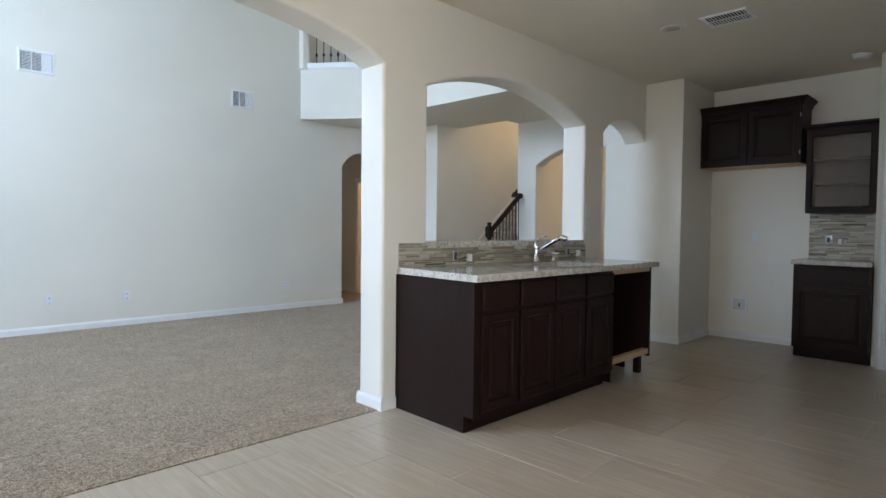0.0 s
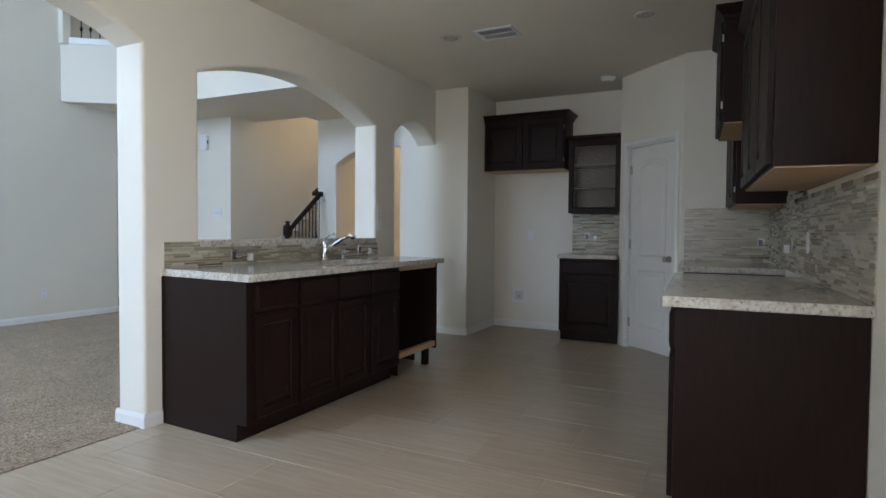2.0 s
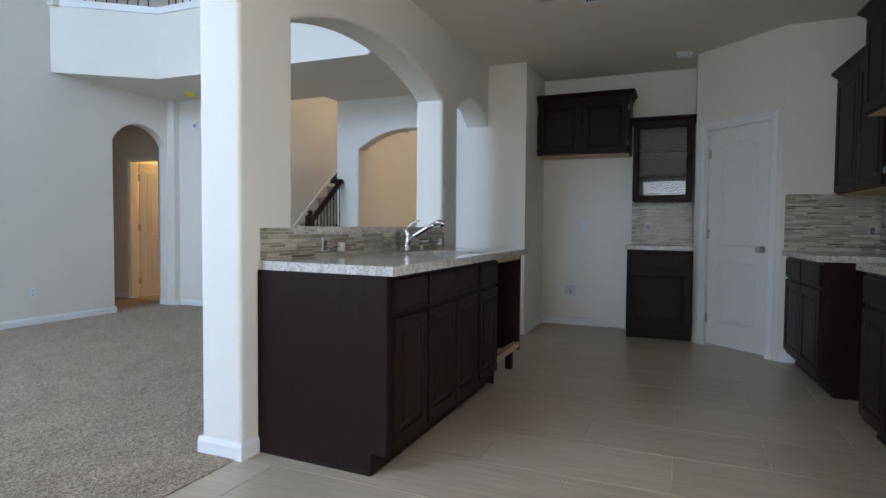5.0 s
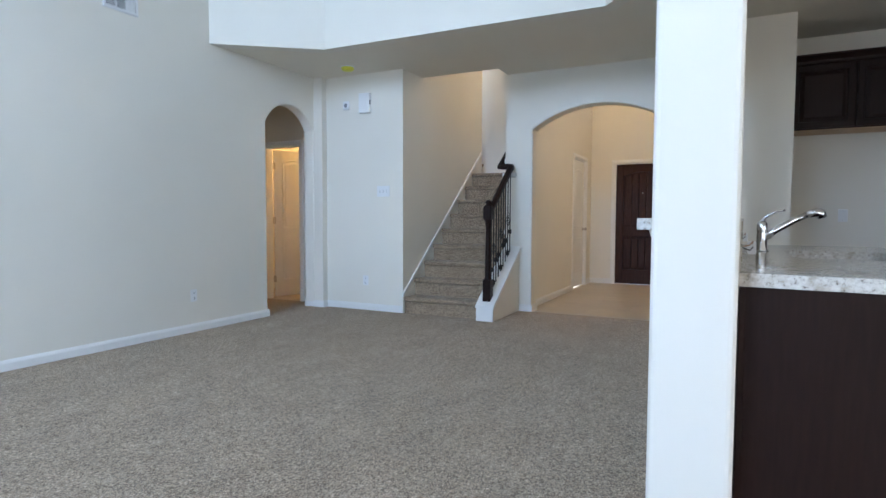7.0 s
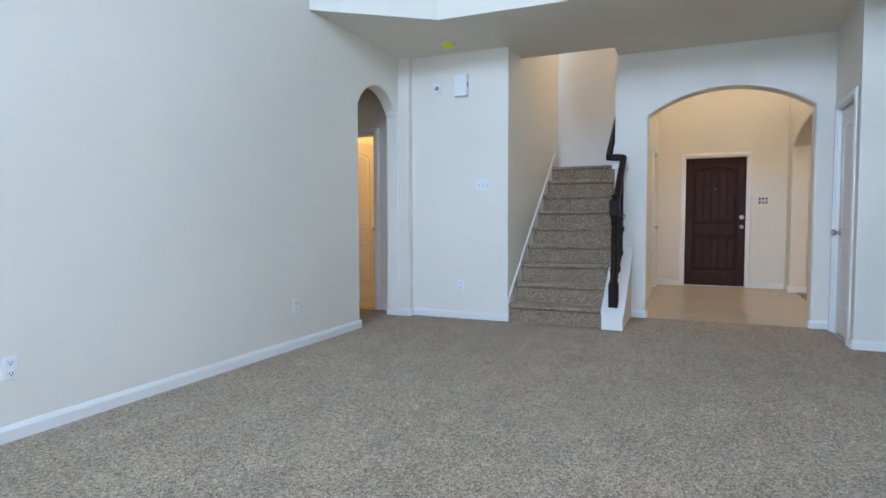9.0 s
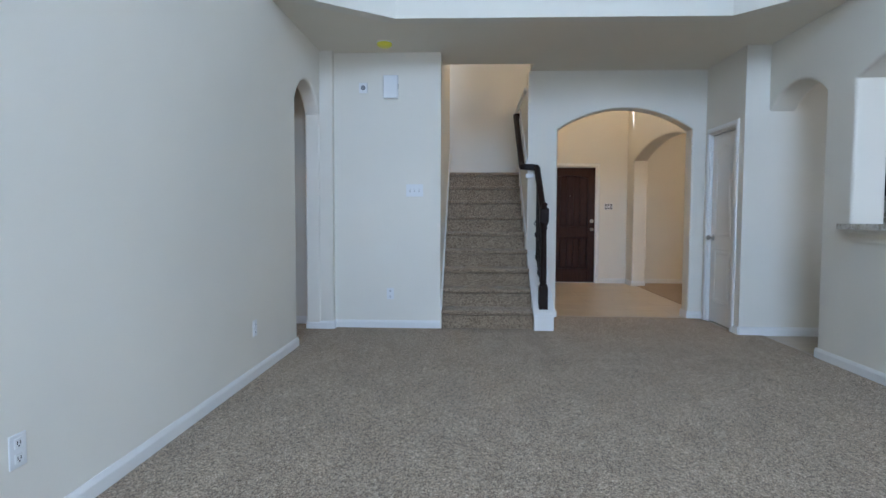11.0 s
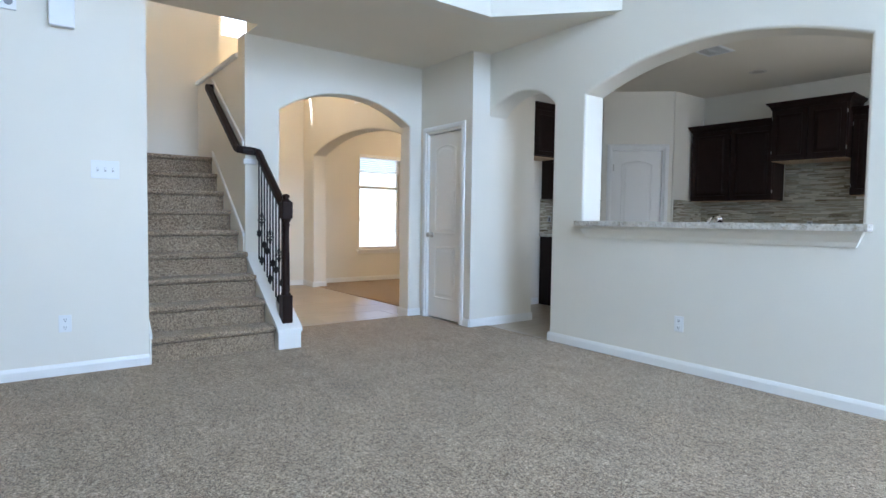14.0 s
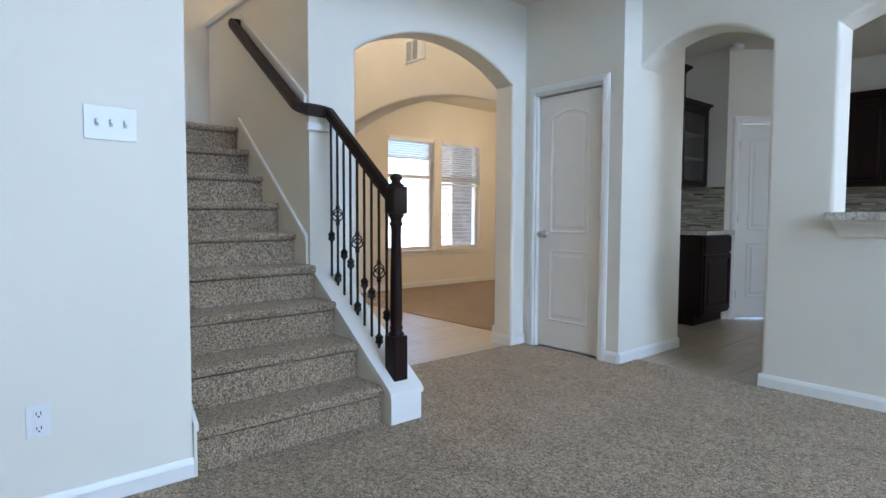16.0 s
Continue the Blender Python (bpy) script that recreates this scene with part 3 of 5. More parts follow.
part("end_board", box(CURB_X - 0.008, CURB_X + 0.004, CY0, CY1, 0.006, 0.145, 0.002, 1), TRIM, curb, "white painted end board")


RAIL_END = 7.92


def stair_railing():
    root = empty("stair_railing", "black stained handrail with a turned newel post and iron balusters", "railing")
    nx, ny, zb = 6.150, 5.203, 0.205
    bm = bmesh.new()
    hw = 0.044
    add_box(bm, nx - hw, nx + hw, ny - hw, ny + hw, zb - 0.01, 0.445, 0.004, 1)
    post = part("newel_post", bm, WOOD, root)
    part("top_block", box(nx - hw, nx + hw, ny - hw, ny + hw, 1.085, 1.225, 0.006, 1), WOOD, post)
    bm = bmesh.new()
    add_lathe(bm, nx, ny, [(0.042, 0.445), (0.043, 0.455), (0.030, 0.470), (0.036, 0.485), (0.030, 0.50), (0.033, 0.53), (0.031, 0.70), (0.026, 0.98), (0.028, 1.02), (0.037, 1.03), (0.030, 1.04), (0.029, 1.055), (0.041, 1.075), (0.041, 1.085)], 20)
    for f in bm.faces:
        f.smooth = True
    part("turned_shaft", bm, WOOD, post)
    bm = bmesh.new()
    add_lathe(bm, nx, ny, [(0.040, 1.225), (0.046, 1.232), (0.030, 1.240), (0.022, 1.252), (0.034, 1.266), (0.030, 1.282), (0.012, 1.292)], 20)
    for f in bm.faces:
        f.smooth = True
    part("finial", bm, WOOD, post)
    # handrail, up to the wall and round its corner
    slope = RISE / RUN
    pts = [(6.19, ny, 1.175), (6.82, ny, 1.175 + 0.63 * slope), (6.865, ny + 0.004, 1.700), (6.875, ny + 0.06, 1.706), (6.88, 5.33, 1.708), (6.89, 5.36, 1.712), (6.94, 5.365, 1.74), (RAIL_END, 5.365, 1.74 + (RAIL_END - 6.94) * slope * 0.90)]
    bm = bmesh.new()
    rings = []
    shape = [(-0.030, -0.028), (0.030, -0.028), (0.034, -0.005), (0.030, 0.018), (0.014, 0.030), (-0.014, 0.030), (-0.030, 0.018), (-0.034, -0.005)]
    P = [Vector(p) for p in pts]
    for i, p in enumerate(P):
        d = (P[min(i + 1, len(P) - 1)] - P[max(i - 1, 0)])
        flat = Vector((d.x, d.y, 0)).normalized()
        side = Vector((flat.y, -flat.x, 0))
        rings.append([bm.verts.new(p + side * u + Vector((0, 0, v * 1.15))) for u, v in shape])
    for a, b in zip(rings, rings[1:]):
        for k in range(8):
            bm.faces.new((a[k], a[(k + 1) % 8], b[(k + 1) % 8], b[k]))
    bm.faces.new(rings[0]), bm.faces.new(rings[-1])
    part("handrail", bm, WOOD, root)
    bm = bmesh.new()
    zt = 1.74 + (RAIL_END - 6.94) * slope * 0.90
    add_box(bm, RAIL_END - 0.03, RAIL_END + 0.025, 5.312, 5.36, zt - 0.03, zt + 0.03, 0.004, 1)
    part("rail_return", bm, WOOD, root)
    for x in (7.2, 7.75):
        z = 1.74 + (x - 6.94) * slope * 0.90
        bm = bmesh.new()
        add_tube(bm, [(x, 5.302, z - 0.09), (x, 5.345, z - 0.085), (x, 5.362, z - 0.03)], 0.007, 8)
        part("wall_bracket", bm, NICKEL, root)
    part("rail_plate", box(6.872, FOYX - 0.001, 5.16, 5.325, 1.585, 1.632, 0.004, 1), TRIM, root, "white painted trim block under the rail")
    # white backing strip on the wall behind the rail
    bm = bmesh.new()
    z0, z1 = 1.74 + (6.93 - 6.94) * slope * 0.90, 1.74 + (RAIL_END + 0.04 - 6.94) * slope * 0.90
    add_prism(bm, [(6.93, z0 - 0.055), (6.93, z0 + 0.070), (RAIL_END + 0.04, z1 + 0.070), (RAIL_END + 0.04, z1 - 0.055)], "y", 5.3005, 5.318)
    part("backing_strip", bm, TRIM, root, "white painted strip along the wall")
    # balusters
    for k in range(9):
        x = 6.235 + 0.0725 * k
        zb, zt = curb_z(x) - 0.01, 1.175 + (x - 6.19) * slope - 0.02
        b = part("baluster", add_tube(bmesh.new(), [(x, ny, zb), (x, ny, zt)], 0.0075, 6), IRON, root)
        zk = zb + (0.055 if k % 3 == 1 else 0.25)
        bm = bmesh.new()
        add_lathe(bm, x, ny, [(0.008, zk - 0.034), (0.015, zk - 0.024), (0.023, zk - 0.016), (0.019, zk), (0.023, zk + 0.016), (0.015, zk + 0.024), (0.008, zk + 0.034)], 8)
        part("knuckle", bm, IRON, b)
        if k % 3 == 1:
            zc = zb + 0.43
            bm = bmesh.new()
            for j in range(4):
                pth = []
                for s in range(9):
                    t = s / 8
                    a = 2 * math.pi * (j / 4 + 0.5 * t)
                    r = 0.034 * math.sin(math.pi * t) ** 0.8
                    pth.append((x + r * math.cos(a), ny + r * math.sin(a), zc - 0.045 + 0.09 * t))
                add_tube(bm, pth, 0.0042, 5)
            part("basket", bm, IRON, b)
            for zz in (zc - 0.05, zc + 0.05):
                bm = bmesh.new()
                add_lathe(bm, x, ny, [(0.008, zz - 0.012), (0.013, zz - 0.004), (0.013, zz + 0.004), (0.008, zz + 0.012)], 8)
                part("collar", bm, IRON, b)
    return root


stair_railing()

# cap on the stair wall where it opens to the foyer above
bm = bmesh.new()
add_box(bm, FOYX + 0.2, 8.62, FOYN - 0.03, 5.33, 2.60, 2.645, 0.006, 1)
tagged(part("trim_stair_ledge", bm, TRIM), "white ledge cap on the stair wall open to the foyer", "trim", kind="structure")

# ---- gallery above the living room ----
GA, GB, GC, GD = Vector((4.50, NORTH, 0)), Vector((5.15, 6.578, 0)), Vector((5.19, 3.824, 0)), Vector((4.42, N, 0))


def offset_line(pts, d):
    out = []
    for i, p in enumerate(pts):
        a = (pts[i] - pts[i - 1]).normalized() if i > 0 else (pts[1] - pts[0]).normalized()
        b = (pts[i + 1] - pts[i]).normalized() if i < len(pts) - 1 else a
        na, nb = Vector((-a.y, a.x, 0)), Vector((-b.y, b.x, 0))
        n = (na + nb).normalized()
        out.append(p + n * d / max(n.dot(na), 0.3))
    return out


def along_gallery(name, d0, d1, z0, z1, mat, label):
    line = [GA, GB, GC, GD]
    a, b = offset_line(line, d0), offset_line(line, d1)
    bm = bmesh.new()
    add_prism(bm, [(p.x, p.y) for p in a] + [(p.x, p.y) for p in reversed(b)], "z", z0, z1)
    return tagged(part(name, bm, mat), label, "trim" if mat is TRIM else "wall", kind="structure")


along_gallery("wall_gallery_parapet", -0.005, 0.12, CZ - 0.002, 3.51, WALL, "off-white drywall parapet of the upstairs gallery")
along_gallery("trim_gallery_cap", -0.025, 0.145, 3.51, 3.585, TRIM, "white painted cap on the gallery parapet")


def gallery_railing(p, q):
    root = empty("gallery_railing", "dark wooden gallery rail with black iron balusters on the parapet", "railing", "gallery railings")
    d = (q - p)
    n = int(d.length / 0.105)
    u = d.normalized()
    w = Vector((-u.y, u.x, 0)) * 0.06
    for k in range(1, n):
        c = p + d * (k / n) + w
        b = part("baluster", add_tube(bmesh.new(), [(c.x, c.y, 3.58), (c.x, c.y, 4.42)], 0.0075, 6), IRON, root)
        bm = bmesh.new()
        z = 3.72
        add_lathe(bm, c.x, c.y, [(0.008, z - 0.03), (0.019, z - 0.006), (0.019, z + 0.008), (0.008, z + 0.03)], 8)
        part("knuckle", bm, IRON, b)
    a, c = p + w, q + w
    part("handrail", add_tube(bmesh.new(), [(a.x, a.y, 4.45), (c.x, c.y, 4.45)], 0.033, 8), WOOD, root)
    return root


gallery_railing(GA + (GB - GA) * 0.10, GB)
gallery_railing(GB, GC)
gallery_railing(GC, GD)
part_post = box(4.47, 4.58, NORTH - 0.10, NORTH, 3.50, 5.0, 0.01)
tagged(part("wall_gallery_end", part_post, WALL), "off-white drywall end of the gallery opening", "wall", kind="structure")
wall("wall_gallery_back", "y", 6.28, 6.40, 6.38, NORTH, 3.05, TOPZ)
wall("wall_gallery_north_return", "y", FOYX, FOYX + 0.2, 2.9, 3.25, 3.05, TOPZ)
wall("wall_gallery_south", "x", 2.86, N, BLOCKX, FOYX + 0.2, CZ + 0.1, TOPZ)

# ---- kitchen ----
def front(w, h, t=0.02):
    """A raised-panel cabinet front standing on y = 0, facing -y."""
    bm = bmesh.new()
    st = 0.052 if min(w, h) > 0.25 else 0.03
    rings = [(0.0, 0.0), (0.0, -t + 0.003), (0.003, -t)]
    if min(w, h) > 0.25:
        rings += [(st, -t), (st + 0.005, -t + 0.011), (st + 0.016, -t + 0.011), (st + 0.040, -t + 0.003)]
    else:
        rings += [(0.010, -t), (0.016, -t - 0.003)]
    loops = [[bm.verts.new((x, y, z)) for x, z in ((i, i), (w - i, i), (w - i, h - i), (i, h - i))] for i, y in rings]
    for a, b in zip(loops, loops[1:]):
        for k in range(4):
            bm.faces.new((a[k], a[(k + 1) % 4], b[(k + 1) % 4], b[k]))
    bm.faces.new(loops[-1]), bm.faces.new(loops[0])
    return bm


def place(ob, x, y, z):
    ob.location = (x, y, z)
    return ob


def base_unit(m, w, doors, label, drawers=True, depth=0.60, h=0.893, group="base cabinets", end=None):
    """Base cabinet: local x along the front from 0 to w, front at y = 0."""
    root = empty("base_cabinet", label, "cabinet", group)
    root.matrix_world = m
    bm = bmesh.new()
    add_prism(bm, [(0.075, 0), (0.075, 0.10), (0.0, 0.10), (0.0, h), (depth, h), (depth, 0)], "x", 0.0, w)
    part("body", bm, WOOD, root)
    part("toe_trim", box(0.0, w, 0.068, 0.0745, 0.002, 0.022, 0.003, 1), WOOD, root)
    dw = (w - 0.016 * (doors + 1)) / doors
    for k in range(doors):
        x = 0.016 + k * (dw + 0.016)
        top = 0.872
        if drawers:
            d = part("drawer_front", front(dw, 0.148), WOOD, root)
            place(d, x, -0.001, top - 0.148)
            top -= 0.172
        d = part("door", front(dw, top - 0.128), WOOD, root)
        place(d, x, -0.001, 0.128)
    return root


def upper_unit(m, w, h, doors, label, depth=0.315, crown=0.07, group="wall cabinets", crown_ends=(True, True), raw=True):
    root = empty("wall_cabinet", label, "cabinet", group)
    root.matrix_world = m
    part("body", box(0, w, 0.0, depth, 0, h, 0.002, 1), WOOD, root)
    if raw:
        part("underside", box(0.012, w - 0.012, 0.006, depth - 0.004, -0.005, 0.001), RAWWOOD, root, "unfinished light wood underside")
    dw = (w - 0.014 * (doors + 1)) / doors
    for k in range(doors):
        d = part("door", front(dw, h - 0.03), WOOD, root)
        place(d, 0.014 + k * (dw + 0.014), -0.001, 0.012)
        for z in (0.09, h - 0.12):
            hg = part("hinge", box(-0.006, 0.004, -0.012, -0.002, -0.02, 0.02), STEEL, d)
            place(hg, 0 if k % 2 == 0 else dw + 0.002, 0, z)
    crown_part(root, w, depth, h, crown, crown_ends)
    return root


def crown_part(root, w, depth, h, crown, ends):
    if crown <= 0:
        return
    bm = bmesh.new()
    a, b = (0.0 if not ends[0] else 1.0), (0.0 if not ends[1] else 1.0)
    rings = []
    for out, z in ((0.002, h - 0.012), (0.010, h - 0.004), (0.016, h + 0.018), (0.042, h + 0.045), (0.052, h + 0.055), (0.052, h + crown)):
        rings.append([bm.verts.new(p) for p in ((-out * a, depth, z), (-out * a, -out, z), (w + out * b, -out, z), (w + out * b, depth, z))])
    for r, s in zip(rings, rings[1:]):
        for k in range(4):
            bm.faces.new((r[k], r[(k + 1) % 4], s[(k + 1) % 4], s[k]))
    bm.faces.new(rings[0]), bm.faces.new(rings[-1])
    part("crown_moulding", bm, WOOD, root)


# peninsula
PX, PF = 2.470, 2.142
for x0, x1, n in ((PX, 2.840, 1), (2.840, 3.610, 2), (3.610, 4.02, 1)):
    base_unit(pose(x0, PF, 0), x1 - x0 - 0.002, n, "espresso-stained base cabinet of the kitchen peninsula with raised-panel fronts" if n == 1 else "double-door espresso sink base cabinet in the kitchen peninsula", depth=0.715)
ep = empty("cabinet_end_panel", "plain espresso end panel of the peninsula with a toe notch", "panel")
bm = bmesh.new()
add_prism(bm, [(PF + 0.075, 0), (PF + 0.075, 0.10), (PF - 0.002, 0.10), (PF - 0.002, 0.893), (S - 0.004, 0.893), (S - 0.004, 0)], "x", PX - 0.040, PX - 0.002)
for v in bm.verts:
    if v.co.x < PX - 0.02:
        v.co.x += (v.co.y - PF) / (S - PF) * 0.030
part("panel", bm, WOOD, ep)
part("scribe_strip", box(PX - 0.016, PX - 0.006, S - 0.022, S - 0.004, 0.0, 0.892, 0.002, 1), WOOD, ep)
bm = box(PX - 0.046, PX - 0.036, PF + 0.078, S - 0.022, 0.0, 0.016, 0.004, 1)
for v in bm.verts:
    v.co.x += (v.co.y - PF) / (S - PF) * 0.030
part("base_shoe", bm, WOOD, ep)
dwb = empty("dishwasher_bay", "open dishwasher bay with an espresso end panel and raw wood rails", "cabinet")
bm = bmesh.new()
add_prism(bm, [(PF - 0.002, 0.135), (PF - 0.002, 0.893), (S - 0.004, 0.893), (S - 0.004, 0.0), (PF + 0.22, 0.0), (PF + 0.22, 0.135)], "x", 4.645, 4.67)
part("end_panel", bm, WOOD, dwb)
part("top_rail", box(4.022, 4.645, PF + 0.0, PF + 0.035, 0.855, 0.888, 0.002, 1), RAWWOOD, dwb, "unfinished wooden rail")
part("bottom_rail", box(4.022, 4.645, PF + 0.0, PF + 0.05, 0.155, 0.200, 0.002, 1), RAWWOOD, dwb, "unfinished wooden rail")
part("leg", box(4.535, 4.59, PF + 0.03, PF + 0.08, 0.0, 0.155, 0.002, 1), WOOD, dwb)
part("back_panel", box(4.022, 4.645, S - 0.016, S - 0.006, 0.02, 0.893), WOOD, dwb)
part("end_panel", box(4.020, 4.028, PF + 0.01, S - 0.02, 0.02, 0.893), WOOD, dwb)


def rounded_loop(x0, x1, y0, y1, r, n=5):
    """Corner-rounded rectangle, as (x, y) pairs."""
    out = []
    for cx, cy, a0 in ((x1 - r, y0 + r, -90), (x1 - r, y1 - r, 0), (x0 + r, y1 - r, 90), (x0 + r, y0 + r, 180)):
        for k in range(n + 1):
            a = radians(a0 + 90 * k / n)
            out.append((cx + r * math.cos(a), cy + r * math.sin(a)))
    return out


def counter_with_hole(x0, x1, y0, y1, z0, z1, hole, lean=0.0):
    bm = bmesh.new()
    e = 0.004

    def ring(pts, z):
        vs = [bm.verts.new((x, y, z)) for x, y in pts]
        return vs, [bm.edges.new((p, q)) for p, q in zip(vs, vs[1:] + vs[:1])]

    def side(p, q):
        for k in range(len(p)):
            bm.faces.new((p[k], p[(k + 1) % len(p)], q[(k + 1) % len(q)], q[k]))

    rect = [(x0, y0), (x1, y0), (x1, y1), (x0 + lean, y1)]
    small = [(x0 + e, y0 + e), (x1 - e, y0 + e), (x1 - e, y1), (x0 + lean + e, y1)]
    low, low_e = ring(rect, z0)
    mid, mid_e = ring(rect, z1 - e)
    top, top_e = ring(small, z1)
    hl, hl_e = ring(hole, z0)
    ht, ht_e = ring(hole, z1)
    side(low, mid)
    side(mid, top)
    side(hl, ht)
    bmesh.ops.triangle_fill(bm, edges=top_e + ht_e, use_beauty=True)
    bmesh.ops.triangle_fill(bm, edges=low_e + hl_e, use_beauty=True)
    bmesh.ops.recalc_face_normals(bm, faces=bm.faces)
    return bm


HX0, HX1, HY0, HY1 = 3.34, 4.04, 2.20, 2.64
tagged(part("countertop", counter_with_hole(2.405, 4.72, 2.096, S - 0.002, 0.8935, 0.935, rounded_loop(HX0, HX1, HY0, HY1, 0.09), 0.06), GRANITE), "speckled grey and cream granite countertop on the peninsula", "countertop")
sink = empty("kitchen_sink", "brushed steel undermount sink in the granite counter", "sink")
bm = bmesh.new()
ins = [(-0.012, 0.892), (-0.002, 0.892), (0.004, 0.86), (0.014, 0.72), (0.05, 0.705)]
loops = [[bm.verts.new((x, y, z)) for x, y in rounded_loop(HX0 + i, HX1 - i, HY0 + i, HY1 - i, 0.09)] for i, z in ins]
for a, b in zip(loops, loops[1:]):
    for k in range(len(a)):
        bm.faces.new((a[k], a[(k + 1) % len(a)], b[(k + 1) % len(a)], b[k]))
bm.faces.new(loops[-1])
for f in bm.faces:
    f.smooth = True
part("basin", bm, STEEL, sink)
bm = bmesh.new()
add_lathe(bm, (HX0 + HX1) / 2, (HY0 + HY1) / 2, [(0.055, 0.7055), (0.05, 0.709), (0.03, 0.707), (0.0, 0.7065)], 20)
part("drain", bm, CHROME, sink)


def smooth(bm):
    for f in bm.faces:
        f.smooth = True
    return bm


def faucet(x, y, z):
    root = empty("faucet", "chrome single-lever pull-out kitchen faucet behind the sink", "faucet")
    bm = bmesh.new()
    add_lathe(bm, x, y, [(0.034, z), (0.034, z + 0.006), (0.026, z + 0.014), (0.024, z + 0.10), (0.026, z + 0.115), (0.023, z + 0.145), (0.012, z + 0.158)], 20)
    part("base", smooth(bm), CHROME, root)
    bm = bmesh.new()
    add_tube(bm, [(x, y, z + 0.06), (x + 0.01, y - 0.06, z + 0.11), (x + 0.02, y - 0.15, z + 0.165), (x + 0.024, y - 0.20, z + 0.19)], [0.019, 0.018, 0.016, 0.016], 14)
    part("spout", smooth(bm), CHROME, root)
    bm = bmesh.new()
    add_tube(bm, [(x + 0.024, y - 0.195, z + 0.188), (x + 0.027, y - 0.235, z + 0.20), (x + 0.028, y - 0.255, z + 0.192), (x + 0.028, y - 0.262, z + 0.172)], [0.017, 0.024, 0.025, 0.020], 14)
    part("spray_head", smooth(bm), CHROME, root)
    bm = bmesh.new()
    add_tube(bm, [(x, y, z + 0.15), (x - 0.004, y - 0.015, z + 0.178), (x - 0.004, y - 0.06, z + 0.205), (x - 0.004, y - 0.10, z + 0.212)], [0.010, 0.008, 0.006, 0.007], 10)
    part("lever", smooth(bm), CHROME, root)
    return root


faucet(3.86, 2.745, 0.935)
soap = empty("soap_dispenser", "small chrome soap dispenser beside the faucet", "dispenser")
bm = bmesh.new()
add_lathe(bm, 4.10, 2.745, [(0.020, 0.935), (0.020, 0.94), (0.011, 0.946), (0.011, 0.985), (0.015, 0.988), (0.015, 1.0)], 14)
part("pump", smooth(bm), CHROME, soap)
part("nozzle", add_tube(bmesh.new(), [(4.10, 2.745, 0.995), (4.10, 2.69, 0.998)], 0.006, 8), CHROME, soap)

# bar ledge
bm = bmesh.new()
add_prism(bm, [(2.738, S - 0.014), (4.759, S - 0.014), (4.759, N + 0.002), (4.785, N + 0.002), (4.785, 3.195), (2.68, 3.195), (2.68, N + 0.002), (2.738, N + 0.002)], "z", 1.0605, 1.102)
tagged(part("bar_ledge", bm, GRANITE), "speckled granite bar ledge on the half wall of the arch", "countertop")
bm = bmesh.new()
prof = [(N, 0.965), (N + 0.012, 0.965), (N + 0.020, 0.995), (N + 0.045, 1.035), (N + 0.050, 1.0595), (N, 1.0595)]
ends = [[bm.verts.new((x + sg * (1.06 - z) * 0.45, y, z)) for y, z in prof] for x, sg in ((2.71, 1), (4.765, -1))]
for k in range(6):
    bm.faces.new((ends[0][k], ends[0][(k + 1) % 6], ends[1][(k + 1) % 6], ends[1][k]))
bm.faces.new(ends[0]), bm.faces.new(ends[1])
tagged(part("trim_bar_apron", bm, WALL), "painted moulding under the bar ledge", "trim", kind="structure")

# south run: base cabinets, counters and wall cabinets face +y
SF = -0.145
for x0, x1, n in ((2.65, 3.25, 1), (3.25, 3.995, 2), (4.755, 5.768, 2)):
    base_unit(SKEW @ pose(x1, SF, 0, 0, 0, 180), x1 - x0 - 0.002, n, "espresso-stained base cabinet along the kitchen back wall", depth=SF - SOUTH - 0.004)
skewed(tagged(part("countertop", box(2.605, 4.0, SOUTH + 0.002, -0.095, 0.8935, 0.935, 0.004, 1), GRANITE), "speckled granite countertop at the range gap", "countertop", "south counters"))
skewed(tagged(part("countertop", box(4.75, 5.768, SOUTH + 0.002, -0.095, 0.8935, 0.935, 0.004, 1), GRANITE), "speckled granite countertop beside the pantry wall", "countertop", "south counters"))
UF = SOUTH + 0.318
upper_unit(SKEW @ pose(3.985, UF, 1.425, 0, 0, 180), 3.985 - 2.64, 0.87, 3, "espresso wall cabinet with raised-panel doors above the counter", 0.316)
upper_unit(SKEW @ pose(4.752, UF + 0.12, 1.83, 0, 0, 180), 0.765, 0.60, 2, "short espresso wall cabinet over the range gap with crown moulding", 0.436)
upper_unit(SKEW @ pose(5.765, UF, 1.385, 0, 0, 180), 5.765 - 4.755, 0.90, 2, "espresso wall cabinet with two doors beside the pantry wall", 0.316)

# fridge alcove: fronts face -x
upper_unit(pose(6.48, 2.453, 1.885, 0, 0, -90), 0.965, 0.575, 2, "espresso double-door cabinet over the refrigerator space", 0.358, crown_ends=(False, True))
base_unit(pose(6.265, 1.47, 0, 0, 0, -90), 0.612, 1, "single espresso base cabinet beside the refrigerator space", depth=0.56)
tagged(part("countertop", box(6.22, 6.838, 0.857, 1.485, 0.8935, 0.935, 0.004, 1), GRANITE), "small granite countertop on the single base cabinet", "countertop")


